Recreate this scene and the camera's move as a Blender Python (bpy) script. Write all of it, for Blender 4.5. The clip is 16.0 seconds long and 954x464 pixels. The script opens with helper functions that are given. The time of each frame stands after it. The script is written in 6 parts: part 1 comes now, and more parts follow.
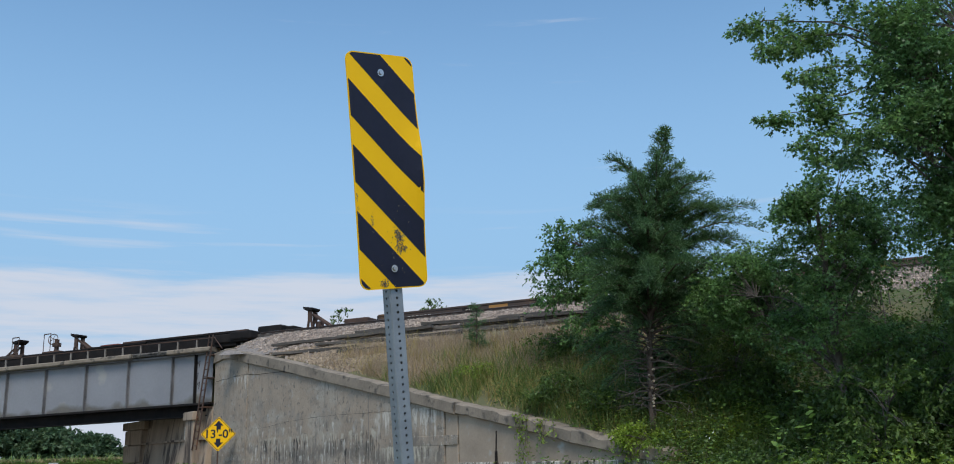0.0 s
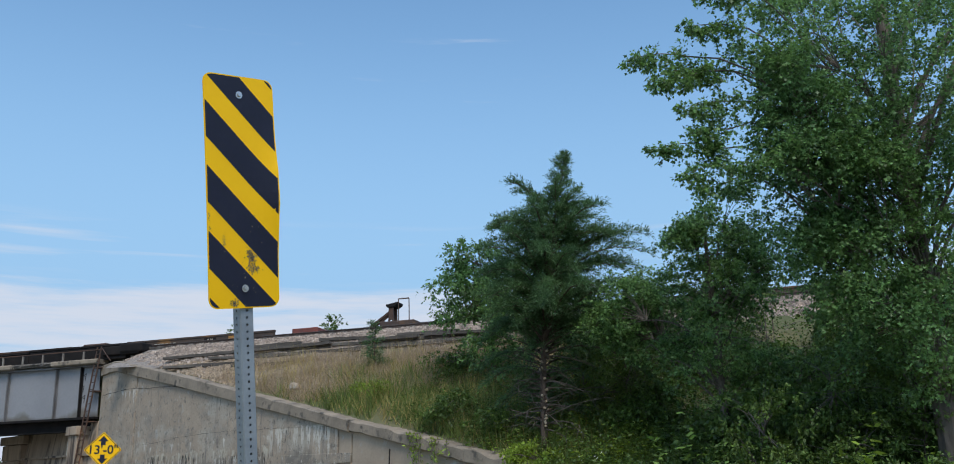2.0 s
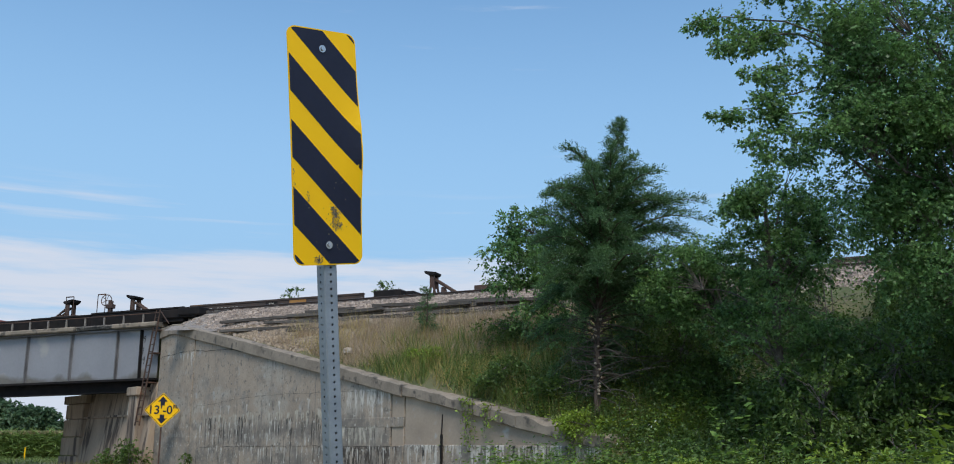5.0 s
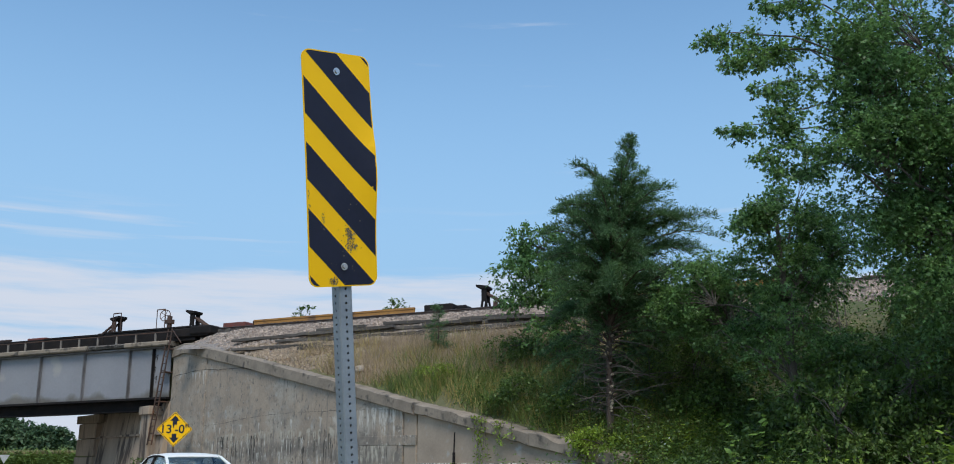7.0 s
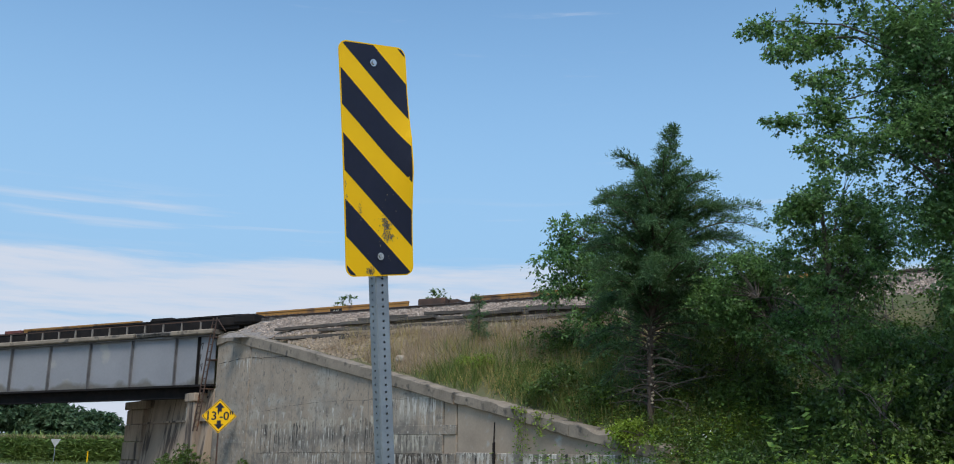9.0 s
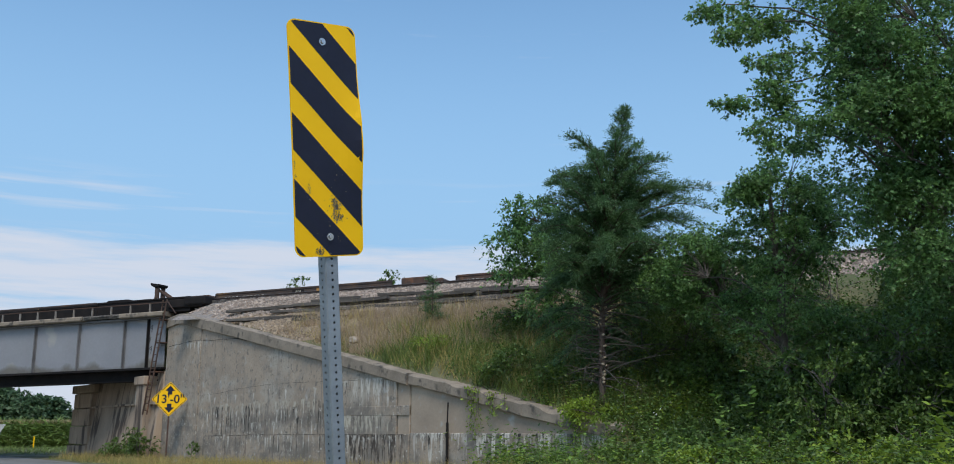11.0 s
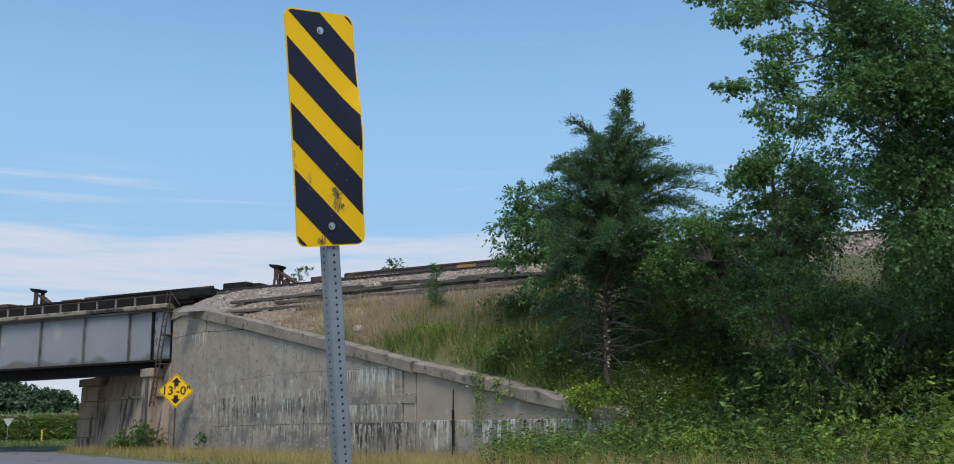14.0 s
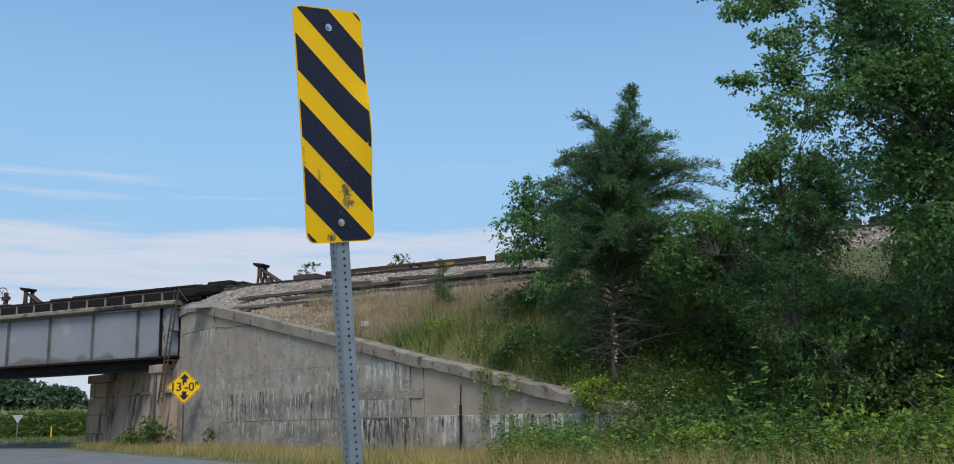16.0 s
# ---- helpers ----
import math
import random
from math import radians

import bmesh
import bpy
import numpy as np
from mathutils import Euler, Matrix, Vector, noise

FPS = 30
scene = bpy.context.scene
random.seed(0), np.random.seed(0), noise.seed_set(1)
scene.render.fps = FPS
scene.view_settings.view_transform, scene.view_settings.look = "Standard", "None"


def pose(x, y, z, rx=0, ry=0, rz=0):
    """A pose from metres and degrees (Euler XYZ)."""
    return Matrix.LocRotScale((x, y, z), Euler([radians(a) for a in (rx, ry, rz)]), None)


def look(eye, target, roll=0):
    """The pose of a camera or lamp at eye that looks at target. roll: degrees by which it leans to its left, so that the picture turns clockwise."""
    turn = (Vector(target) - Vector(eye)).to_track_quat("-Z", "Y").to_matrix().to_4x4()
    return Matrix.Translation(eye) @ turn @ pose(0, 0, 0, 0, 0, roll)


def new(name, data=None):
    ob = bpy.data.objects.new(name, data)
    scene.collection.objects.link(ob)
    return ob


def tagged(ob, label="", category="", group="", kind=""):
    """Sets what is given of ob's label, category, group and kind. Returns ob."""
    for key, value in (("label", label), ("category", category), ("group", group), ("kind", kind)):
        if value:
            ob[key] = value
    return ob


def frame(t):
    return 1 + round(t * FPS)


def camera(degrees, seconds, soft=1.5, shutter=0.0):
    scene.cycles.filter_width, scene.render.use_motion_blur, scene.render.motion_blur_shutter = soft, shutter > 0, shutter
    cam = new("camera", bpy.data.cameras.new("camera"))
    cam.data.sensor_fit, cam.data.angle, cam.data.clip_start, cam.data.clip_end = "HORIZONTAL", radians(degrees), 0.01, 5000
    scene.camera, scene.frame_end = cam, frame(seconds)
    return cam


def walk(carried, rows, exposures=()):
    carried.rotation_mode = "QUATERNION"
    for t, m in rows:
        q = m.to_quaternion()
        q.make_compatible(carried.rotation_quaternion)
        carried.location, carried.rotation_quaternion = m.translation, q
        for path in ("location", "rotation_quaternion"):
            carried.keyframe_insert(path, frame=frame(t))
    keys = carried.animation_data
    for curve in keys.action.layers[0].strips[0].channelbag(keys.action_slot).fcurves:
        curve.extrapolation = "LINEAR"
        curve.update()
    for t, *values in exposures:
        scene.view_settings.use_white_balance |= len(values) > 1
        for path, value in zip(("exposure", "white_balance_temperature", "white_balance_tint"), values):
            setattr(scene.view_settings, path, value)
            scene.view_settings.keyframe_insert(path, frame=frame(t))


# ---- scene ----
cam = camera(54.9, 16.0, soft=1.0)
PATH = [
    (0, (0.309, 0.569, 1.296), (0.22, 2.507, 1.782), -1.5),
    (0.5, (0.328, 0.574, 1.295), (0.261, 2.516, 1.772), -0.9),
    (1, (0.399, 0.558, 1.291), (0.505, 2.485, 1.817), -1.1),
    (1.5, (0.466, 0.509, 1.29), (0.586, 2.434, 1.821), -0.7),
    (2, (0.529, 0.455, 1.293), (0.642, 2.383, 1.811), -1.2),
    (2.5, (0.473, 0.465, 1.284), (0.546, 2.399, 1.789), -1.3),
    (3, (0.379, 0.514, 1.284), (0.47, 2.447, 1.787), -0.3),
    (3.5, (0.365, 0.548, 1.265), (0.488, 2.485, 1.747), 0.3),
    (4, (0.451, 0.557, 1.272), (0.544, 2.5, 1.737), 0.4),
    (4.5, (0.423, 0.543, 1.275), (0.471, 2.49, 1.731), 0.0),
    (4.7, (0.396, 0.547, 1.273), (0.413, 2.495, 1.724), 0.1),
    (7, (0.372, 0.539, 1.287), (0.356, 2.479, 1.775), -0.3),
    (7.5, (0.372, 0.537, 1.29), (0.341, 2.476, 1.778), -0.3),
    (8, (0.378, 0.509, 1.283), (0.316, 2.45, 1.763), -0.0),
    (8.5, (0.373, 0.536, 1.292), (0.26, 2.476, 1.763), 0.2),
    (9, (0.395, 0.528, 1.283), (0.289, 2.469, 1.751), 0.5),
    (9.5, (0.412, 0.52, 1.275), (0.323, 2.467, 1.724), 0.3),
    (10, (0.41, 0.511, 1.274), (0.363, 2.463, 1.708), 0.2),
    (10.2, (0.405, 0.516, 1.275), (0.39, 2.468, 1.708), 0.1),
    (12.5, (0.425, 0.518, 1.278), (0.42, 2.475, 1.691), -0.4),
    (13, (0.423, 0.519, 1.276), (0.415, 2.476, 1.685), -0.6),
    (13.5, (0.424, 0.513, 1.272), (0.413, 2.472, 1.677), -0.9),
    (14, (0.415, 0.521, 1.277), (0.403, 2.48, 1.678), -1.1),
    (14.5, (0.414, 0.512, 1.28), (0.398, 2.472, 1.679), -1.0),
    (15, (0.412, 0.517, 1.283), (0.397, 2.478, 1.678), -1.1),
    (15.5, (0.407, 0.518, 1.281), (0.392, 2.479, 1.673), -1.2),
    (16, (0.404, 0.513, 1.278), (0.378, 2.474, 1.669), -1.3),
]
walk(cam, [(t, look(eye, target, roll)) for t, eye, target, roll in PATH], [(0.0, 0.35), (1.0, 0.36), (2.0, 0.44), (3.5, 0.50), (4.0, 0.52), (4.5, 0.45), (7.0, 0.42), (16.0, 0.41)])

# ---------------------------------------------------------------- world, sun
SUN_EL, SUN_AZ = 54.0, -82.0          # degrees; azimuth from +x towards +y
sun = new("sun", bpy.data.lights.new("sun", "SUN"))
sun.data.energy, sun.data.angle, sun.data.color = 1.8, radians(24.0), (1.0, 0.95, 0.87)
_sd = Vector((math.cos(radians(SUN_EL)) * math.cos(radians(SUN_AZ)), math.cos(radians(SUN_EL)) * math.sin(radians(SUN_AZ)), math.sin(radians(SUN_EL))))
sun.matrix_world = look(_sd * 100, (0, 0, 0))

world = bpy.data.worlds.new("sky")
scene.world = world
world.use_nodes = True


def build_sky(nt):
    N, L = nt.nodes, nt.links
    N.clear()
    out, bg = N.new("ShaderNodeOutputWorld"), N.new("ShaderNodeBackground")
    sky = N.new("ShaderNodeTexSky")
    sky.sky_type, sky.sun_disc = "NISHITA", False
    sky.sun_elevation, sky.sun_rotation = radians(SUN_EL), radians(90 - SUN_AZ)
    sky.air_density, sky.dust_density, sky.ozone_density = 1.0, 0.6, 1.4
    tc, sep = N.new("ShaderNodeTexCoord"), N.new("ShaderNodeSeparateXYZ")
    L.new(tc.outputs["Generated"], sep.inputs[0])
    # thin streaky clouds low over the horizon
    mp = N.new("ShaderNodeMapping")
    mp.inputs["Scale"].default_value = (2.2, 2.2, 26.0)
    mp.inputs["Location"].default_value = (0.35, 0.2, 0.4)
    L.new(tc.outputs["Generated"], mp.inputs[0])
    nz = N.new("ShaderNodeTexNoise")
    nz.inputs["Scale"].default_value, nz.inputs["Detail"].default_value, nz.inputs["Roughness"].default_value = 1.6, 8, 0.6
    L.new(mp.outputs[0], nz.inputs["Vector"])
    band = N.new("ShaderNodeMapRange")
    band.inputs["From Min"].default_value, band.inputs["From Max"].default_value = 0.165, 0.235
    band.inputs["To Min"].default_value, band.inputs["To Max"].default_value = 0.25, -0.135
    L.new(sep.outputs["Z"], band.inputs["Value"])
    add = N.new("ShaderNodeMath")
    add.operation = "ADD"
    L.new(nz.outputs["Fac"], add.inputs[0]), L.new(band.outputs[0], add.inputs[1])
    cov = N.new("ShaderNodeMapRange")
    cov.interpolation_type = "SMOOTHSTEP"
    cov.inputs["From Min"].default_value, cov.inputs["From Max"].default_value = 0.52, 0.82
    cov.inputs["To Max"].default_value = 0.86
    L.new(add.outputs[0], cov.inputs["Value"])
    # a few thin wisps above the bank of cloud
    mw = N.new("ShaderNodeMapping")
    mw.inputs["Scale"].default_value, mw.inputs["Location"].default_value = (3.0, 3.0, 60.0), (1.9, 0.4, 1.1)
    L.new(tc.outputs["Generated"], mw.inputs[0])
    nw = N.new("ShaderNodeTexNoise")
    nw.inputs["Scale"].default_value, nw.inputs["Detail"].default_value = 1.0, 6
    L.new(mw.outputs[0], nw.inputs["Vector"])
    wisp = N.new("ShaderNodeMapRange")
    wisp.inputs["From Min"].default_value, wisp.inputs["From Max"].default_value, wisp.inputs["To Max"].default_value = 0.56, 0.74, 0.7
    L.new(nw.outputs["Fac"], wisp.inputs["Value"])
    prev = wisp.outputs[0]
    for lo, hi in ((0.20, 0.225), (0.27, 0.245)):
        edge = N.new("ShaderNodeMapRange")
        edge.inputs["From Min"].default_value, edge.inputs["From Max"].default_value = lo, hi
        L.new(sep.outputs["Z"], edge.inputs["Value"])
        mul = N.new("ShaderNodeMath")
        mul.operation = "MULTIPLY"
        L.new(prev, mul.inputs[0]), L.new(edge.outputs[0], mul.inputs[1])
        prev = mul.outputs[0]
    most = N.new("ShaderNodeMath")
    most.operation = "MAXIMUM"
    L.new(cov.outputs[0], most.inputs[0]), L.new(prev, most.inputs[1])
    tint = N.new("ShaderNodeMix")
    tint.data_type, tint.blend_type = "RGBA", "MULTIPLY"
    tint.inputs["Factor"].default_value = 1.0
    tint.inputs[7].default_value = SKY_TINT
    L.new(sky.outputs[0], tint.inputs[6])
    mix = N.new("ShaderNodeMix")
    mix.data_type = "RGBA"
    mix.inputs[7].default_value = CLOUD
    # summer haze dims the low sky
    low = N.new("ShaderNodeMapRange")
    low.interpolation_type = "SMOOTHSTEP"
    low.inputs["From Min"].default_value, low.inputs["From Max"].default_value = 0.55, 0.12
    low.inputs["To Max"].default_value = 0.9
    L.new(sep.outputs["Z"], low.inputs["Value"])
    hz = N.new("ShaderNodeMix")
    hz.data_type = "RGBA"
    hz.inputs[7].default_value = HAZE
    L.new(low.outputs[0], hz.inputs["Factor"]), L.new(tint.outputs[2], hz.inputs[6])
    L.new(most.outputs[0], mix.inputs["Factor"]), L.new(hz.outputs[2], mix.inputs[6])
    L.new(mix.outputs[2], bg.inputs["Color"])
    bg.inputs["Strength"].default_value = SKY_STRENGTH
    L.new(bg.outputs[0], out.inputs[0])


SKY_STRENGTH = 0.145
SKY_TINT = (0.80, 1.0, 1.03, 1)
CLOUD = (3.45, 3.65, 4.15, 1)
HAZE = (1.62, 2.70, 4.0, 1)
build_sky(world.node_tree)


# ---------------------------------------------------------------- materials
def mat(name, c1, c2, scale=3.0, rough=0.8, metal=0.0, bump=0.2, fine=40.0, stretch=(1, 1, 1), spots=None, spot_scale=1.0, spot_at=0.6, island=0.0, objrand=0.0, translucent=0.0, spec=0.5):
    """Two colours mixed by broad and fine noise, a third as spots of wear, relief from the fine noise."""
    m = bpy.data.materials.new(name)
    m.use_nodes = True
    nt = m.node_tree
    N, L = nt.nodes, nt.links
    b = N["Principled BSDF"]
    tc, mp = N.new("ShaderNodeTexCoord"), N.new("ShaderNodeMapping")
    mp.inputs["Scale"].default_value = stretch
    L.new(tc.outputs["Object"], mp.inputs[0])

    def tex(sc, det=5.0):
        n = N.new("ShaderNodeTexNoise")
        n.inputs["Scale"].default_value, n.inputs["Detail"].default_value = sc, det
        L.new(mp.outputs[0], n.inputs["Vector"])
        return n.outputs["Fac"]

    def mixc(f, a, bcol):
        x = N.new("ShaderNodeMix")
        x.data_type = "RGBA"
        L.new(f, x.inputs["Factor"])
        for k, v in ((6, a), (7, bcol)):
            if isinstance(v, tuple):
                x.inputs[k].default_value = (*v, 1)
            else:
                L.new(v, x.inputs[k])
        return x.outputs[2]

    def ramp(v, lo, hi, top=1.0):
        r = N.new("ShaderNodeMapRange")
        r.inputs["From Min"].default_value, r.inputs["From Max"].default_value, r.inputs["To Max"].default_value = lo, hi, top
        L.new(v, r.inputs["Value"])
        return r.outputs[0]

    coarse, small = tex(scale), tex(fine, 3.0)
    both = N.new("ShaderNodeMath")
    both.operation = "MULTIPLY_ADD"
    both.inputs[1].default_value = 0.35
    L.new(small, both.inputs[0]), L.new(coarse, both.inputs[2])
    col = mixc(ramp(both.outputs[0], 0.45, 0.90), c1, c2)
    if spots:
        col = mixc(ramp(tex(spot_scale, 8.0), spot_at, spot_at + 0.1), col, spots)
    for amount, source in ((island, "ShaderNodeNewGeometry"), (objrand, "ShaderNodeObjectInfo")):
        if amount:
            g = N.new(source)
            h = N.new("ShaderNodeHueSaturation")
            L.new(ramp(g.outputs["Random Per Island" if source == "ShaderNodeNewGeometry" else "Random"], 0, 1, 2 * amount), h.inputs["Value"])
            up = N.new("ShaderNodeMath")
            up.operation = "ADD"
            up.inputs[1].default_value = 1 - amount
            L.new(h.inputs["Value"].links[0].from_socket, up.inputs[0])
            L.new(up.outputs[0], h.inputs["Value"])
            L.new(col, h.inputs["Color"])
            col = h.outputs[0]
    L.new(col, b.inputs["Base Color"])
    b.inputs["Roughness"].default_value, b.inputs["Metallic"].default_value = rough, metal
    b.inputs["Specular IOR Level"].default_value = spec
    if bump:
        bp = N.new("ShaderNodeBump")
        bp.inputs["Strength"].default_value, bp.inputs["Distance"].default_value = bump, 0.02
        L.new(both.outputs[0], bp.inputs["Height"]), L.new(bp.outputs[0], b.inputs["Normal"])
    if translucent:
        tr, ms = N.new("ShaderNodeBsdfTranslucent"), N.new("ShaderNodeMixShader")
        ms.inputs[0].default_value = translucent
        L.new(col, tr.inputs["Color"]), L.new(b.outputs[0], ms.inputs[1]), L.new(tr.outputs[0], ms.inputs[2])
        L.new(ms.outputs[0], N["Material Output"].inputs[0])
    return m


M_CONC = mat("concrete_old", (0.44, 0.345, 0.255), (0.3, 0.236, 0.178), 0.7, 0.9, bump=0.35, fine=14, spots=(0.42, 0.40, 0.36), spot_scale=1.6, spot_at=0.60)
M_CAP = mat("concrete_cap", (0.33, 0.265, 0.20), (0.185, 0.15, 0.113), 1.6, 0.92, bump=0.5, fine=12, spots=(0.10, 0.085, 0.07), spot_scale=2.6, spot_at=0.57)
M_ABUT = mat("concrete_abutment", (0.46, 0.345, 0.245), (0.27, 0.205, 0.155), 0.9, 0.92, bump=0.35, fine=14, stretch=(1.6, 1.6, 0.2), spots=(0.085, 0.062, 0.048), spot_scale=1.3, spot_at=0.52)
M_STEEL = mat("girder_paint", (0.275, 0.272, 0.285), (0.225, 0.224, 0.236), 0.5, 0.55, bump=0.06, fine=8, spots=(0.33, 0.31, 0.29), spot_scale=0.8, spot_at=0.62)
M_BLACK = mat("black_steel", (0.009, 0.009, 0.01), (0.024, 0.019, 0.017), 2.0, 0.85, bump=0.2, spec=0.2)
M_RUST = mat("rusty_steel", (0.10, 0.052, 0.034), (0.050, 0.032, 0.025), 2.0, 0.8, bump=0.25, fine=30, spots=(0.17, 0.075, 0.035), spot_scale=1.5, spot_at=0.6)
M_ORANGE = mat("orange_car_paint", (0.42, 0.205, 0.045), (0.30, 0.14, 0.035), 1.2, 0.65, bump=0.12, fine=20, spots=(0.09, 0.05, 0.032), spot_scale=0.9, spot_at=0.55)
M_DARKCAR = mat("grimy_car_paint", (0.085, 0.050, 0.034), (0.040, 0.030, 0.026), 1.2, 0.75, bump=0.2, fine=20, spots=(0.26, 0.125, 0.035), spot_scale=0.55, spot_at=0.62)
M_RAIL = mat("rail_steel", (0.085, 0.055, 0.042), (0.055, 0.038, 0.032), 3.0, 0.6, 0.4, bump=0.1)
M_RAILTOP = mat("rail_running_surface", (0.55, 0.54, 0.52), (0.42, 0.41, 0.40), 3.0, 0.25, 1.0, bump=0.0)
M_TIE = mat("weathered_timber", (0.16, 0.14, 0.12), (0.06, 0.052, 0.046), 1.5, 0.95, bump=0.5, fine=25, stretch=(0.25, 3, 3), objrand=0.25)
M_STONE = mat("ballast_stone", (0.50, 0.40, 0.325), (0.25, 0.20, 0.17), 3.0, 0.9, bump=0.3, fine=20, island=0.45)
M_GRAVEL = mat("brown_gravel", (0.40, 0.31, 0.22), (0.26, 0.20, 0.145), 3.0, 0.95, bump=0.3, fine=20, island=0.4)
M_STIFF = mat("stained_stiffener", (0.19, 0.18, 0.178), (0.09, 0.085, 0.084), 1.2, 0.7, bump=0.1)
M_BED = mat("ballast_bed", (0.33, 0.28, 0.24), (0.15, 0.13, 0.115), 9.0, 0.95, bump=0.8, fine=30)
M_SOIL = mat("grassy_soil", (0.16, 0.145, 0.07), (0.075, 0.085, 0.03), 0.5, 0.95, bump=0.5, fine=6, spots=(0.24, 0.20, 0.11), spot_scale=0.25, spot_at=0.56)
M_ASPH = mat("asphalt", (0.2, 0.193, 0.183), (0.135, 0.131, 0.126), 0.6, 0.85, bump=0.3, fine=60, spots=(0.035, 0.035, 0.036), spot_scale=0.9, spot_at=0.63)
M_YEL = mat("yellow_sheeting", (1.0, 0.56, 0.002), (0.96, 0.52, 0.002), 4.0, 0.5, bump=0.02, spec=0.25, spots=(0.90, 0.46, 0.004), spot_scale=5.0, spot_at=0.68)
# near-black base with the blue of reflected sky put into the colour
M_NAVY = mat("black_sheeting", (0.01, 0.012, 0.028), (0.015, 0.017, 0.036), 5.0, 0.5, bump=0.02, spots=(0.022, 0.024, 0.04), spot_scale=7.0, spot_at=0.66, spec=0.3)
M_GALV = mat("galvanised_steel", (0.36, 0.39, 0.42), (0.27, 0.295, 0.325), 9.0, 0.5, 0.55, bump=0.08, fine=70)
M_WHITE = mat("white_car_paint", (0.84, 0.82, 0.77), (0.81, 0.79, 0.745), 2.0, 0.32, bump=0.0)
M_PALE = mat("pale_lettering", (0.62, 0.58, 0.48), (0.40, 0.36, 0.28), 6.0, 0.7, bump=0.05)
M_SIGNWHITE = mat("white_sheeting", (0.50, 0.49, 0.47), (0.40, 0.39, 0.37), 4.0, 0.5, bump=0.02)
M_RUBBER = mat("tyre_rubber", (0.018, 0.018, 0.018), (0.028, 0.028, 0.028), 8.0, 0.8, bump=0.1)
M_CHROME = mat("bright_metal", (0.62, 0.62, 0.63), (0.50, 0.50, 0.52), 5.0, 0.25, 1.0, bump=0.0)
M_BARK = mat("bark", (0.19, 0.155, 0.13), (0.085, 0.07, 0.06), 3.0, 0.95, bump=0.7, fine=20, stretch=(3, 3, 0.6), spots=(0.30, 0.26, 0.22), spot_scale=5.0, spot_at=0.66)
M_TWIG = mat("dead_twig", (0.13, 0.105, 0.085), (0.07, 0.058, 0.05), 6.0, 0.95, bump=0.2)
M_MAPLE = mat("maple_leaf", (0.185, 0.31, 0.085), (0.10, 0.205, 0.075), 0.5, 0.42, bump=0, island=0.6, translucent=0.5)
M_CEDAR = mat("cedar_needles", (0.135, 0.235, 0.085), (0.08, 0.155, 0.07), 0.6, 0.55, bump=0, island=0.45, translucent=0.4)
M_SHRUB = mat("shrub_leaf", (0.135, 0.205, 0.04), (0.075, 0.13, 0.03), 0.45, 0.5, bump=0, island=0.5, translucent=0.42)
M_VINE = mat("bright_vine_leaf", (0.29, 0.38, 0.04), (0.17, 0.26, 0.036), 0.6, 0.5, bump=0, island=0.4, translucent=0.4)
# distance haze is mixed into this paler, bluer leaf colour
M_FARLEAF = mat("far_leaf", (0.12, 0.19, 0.085), (0.07, 0.125, 0.065), 0.12, 0.6, bump=0, island=0.45, translucent=0.4)
M_GRASS = mat("green_grass", (0.185, 0.24, 0.052), (0.115, 0.175, 0.042), 0.4, 0.6, bump=0, island=0.4, translucent=0.3)
M_DRY = mat("dry_grass", (0.52, 0.395, 0.27), (0.37, 0.275, 0.185), 0.4, 0.8, bump=0, island=0.35, translucent=0.25)
M_STRAW = mat("straw_grass", (0.5, 0.37, 0.135), (0.33, 0.27, 0.09), 0.4, 0.75, bump=0, island=0.35, translucent=0.3)
M_CORN = mat("corn_leaf", (0.22, 0.3, 0.07), (0.155, 0.23, 0.058), 0.4, 0.55, bump=0, island=0.35, translucent=0.3)
M_TASSEL = mat("corn_tassel", (0.36, 0.30, 0.14), (0.27, 0.23, 0.11), 1.0, 0.8, bump=0, island=0.3, translucent=0.2)
M_CRACK = mat("crack_shadow_dirt", (0.035, 0.031, 0.027), (0.07, 0.06, 0.05), 3.0, 0.95, bump=0.3)
M_CHALK = mat("chalk", (0.50, 0.46, 0.40), (0.34, 0.30, 0.25), 9.0, 0.95, bump=0.1)
M_SPALL = mat("spalled_slab", (0.16, 0.14, 0.12), (0.03, 0.027, 0.025), 4.0, 0.95, bump=0.6, fine=16, stretch=(1, 1, 0.25), spots=(0.34, 0.29, 0.23), spot_scale=2.5, spot_at=0.58)
M_POST = mat("weathered_post", (0.30, 0.27, 0.23), (0.16, 0.13, 0.11), 5.0, 0.8, bump=0.2)
M_STUB = mat("sawn_wood", (0.55, 0.45, 0.33), (0.40, 0.31, 0.22), 8.0, 0.9, bump=0.1)
M_CEDARBARK = mat("cedar_bark", (0.15, 0.105, 0.08), (0.07, 0.052, 0.042), 3.0, 0.95, bump=0.7, fine=20, stretch=(3, 3, 0.5))
M_HERB = mat("weed_leaf", (0.20, 0.31, 0.055), (0.11, 0.20, 0.04), 0.5, 0.5, bump=0, island=0.45, translucent=0.42)
M_FLOWER = mat("white_flower", (0.78, 0.78, 0.72), (0.68, 0.68, 0.6), 3.0, 0.7, bump=0)


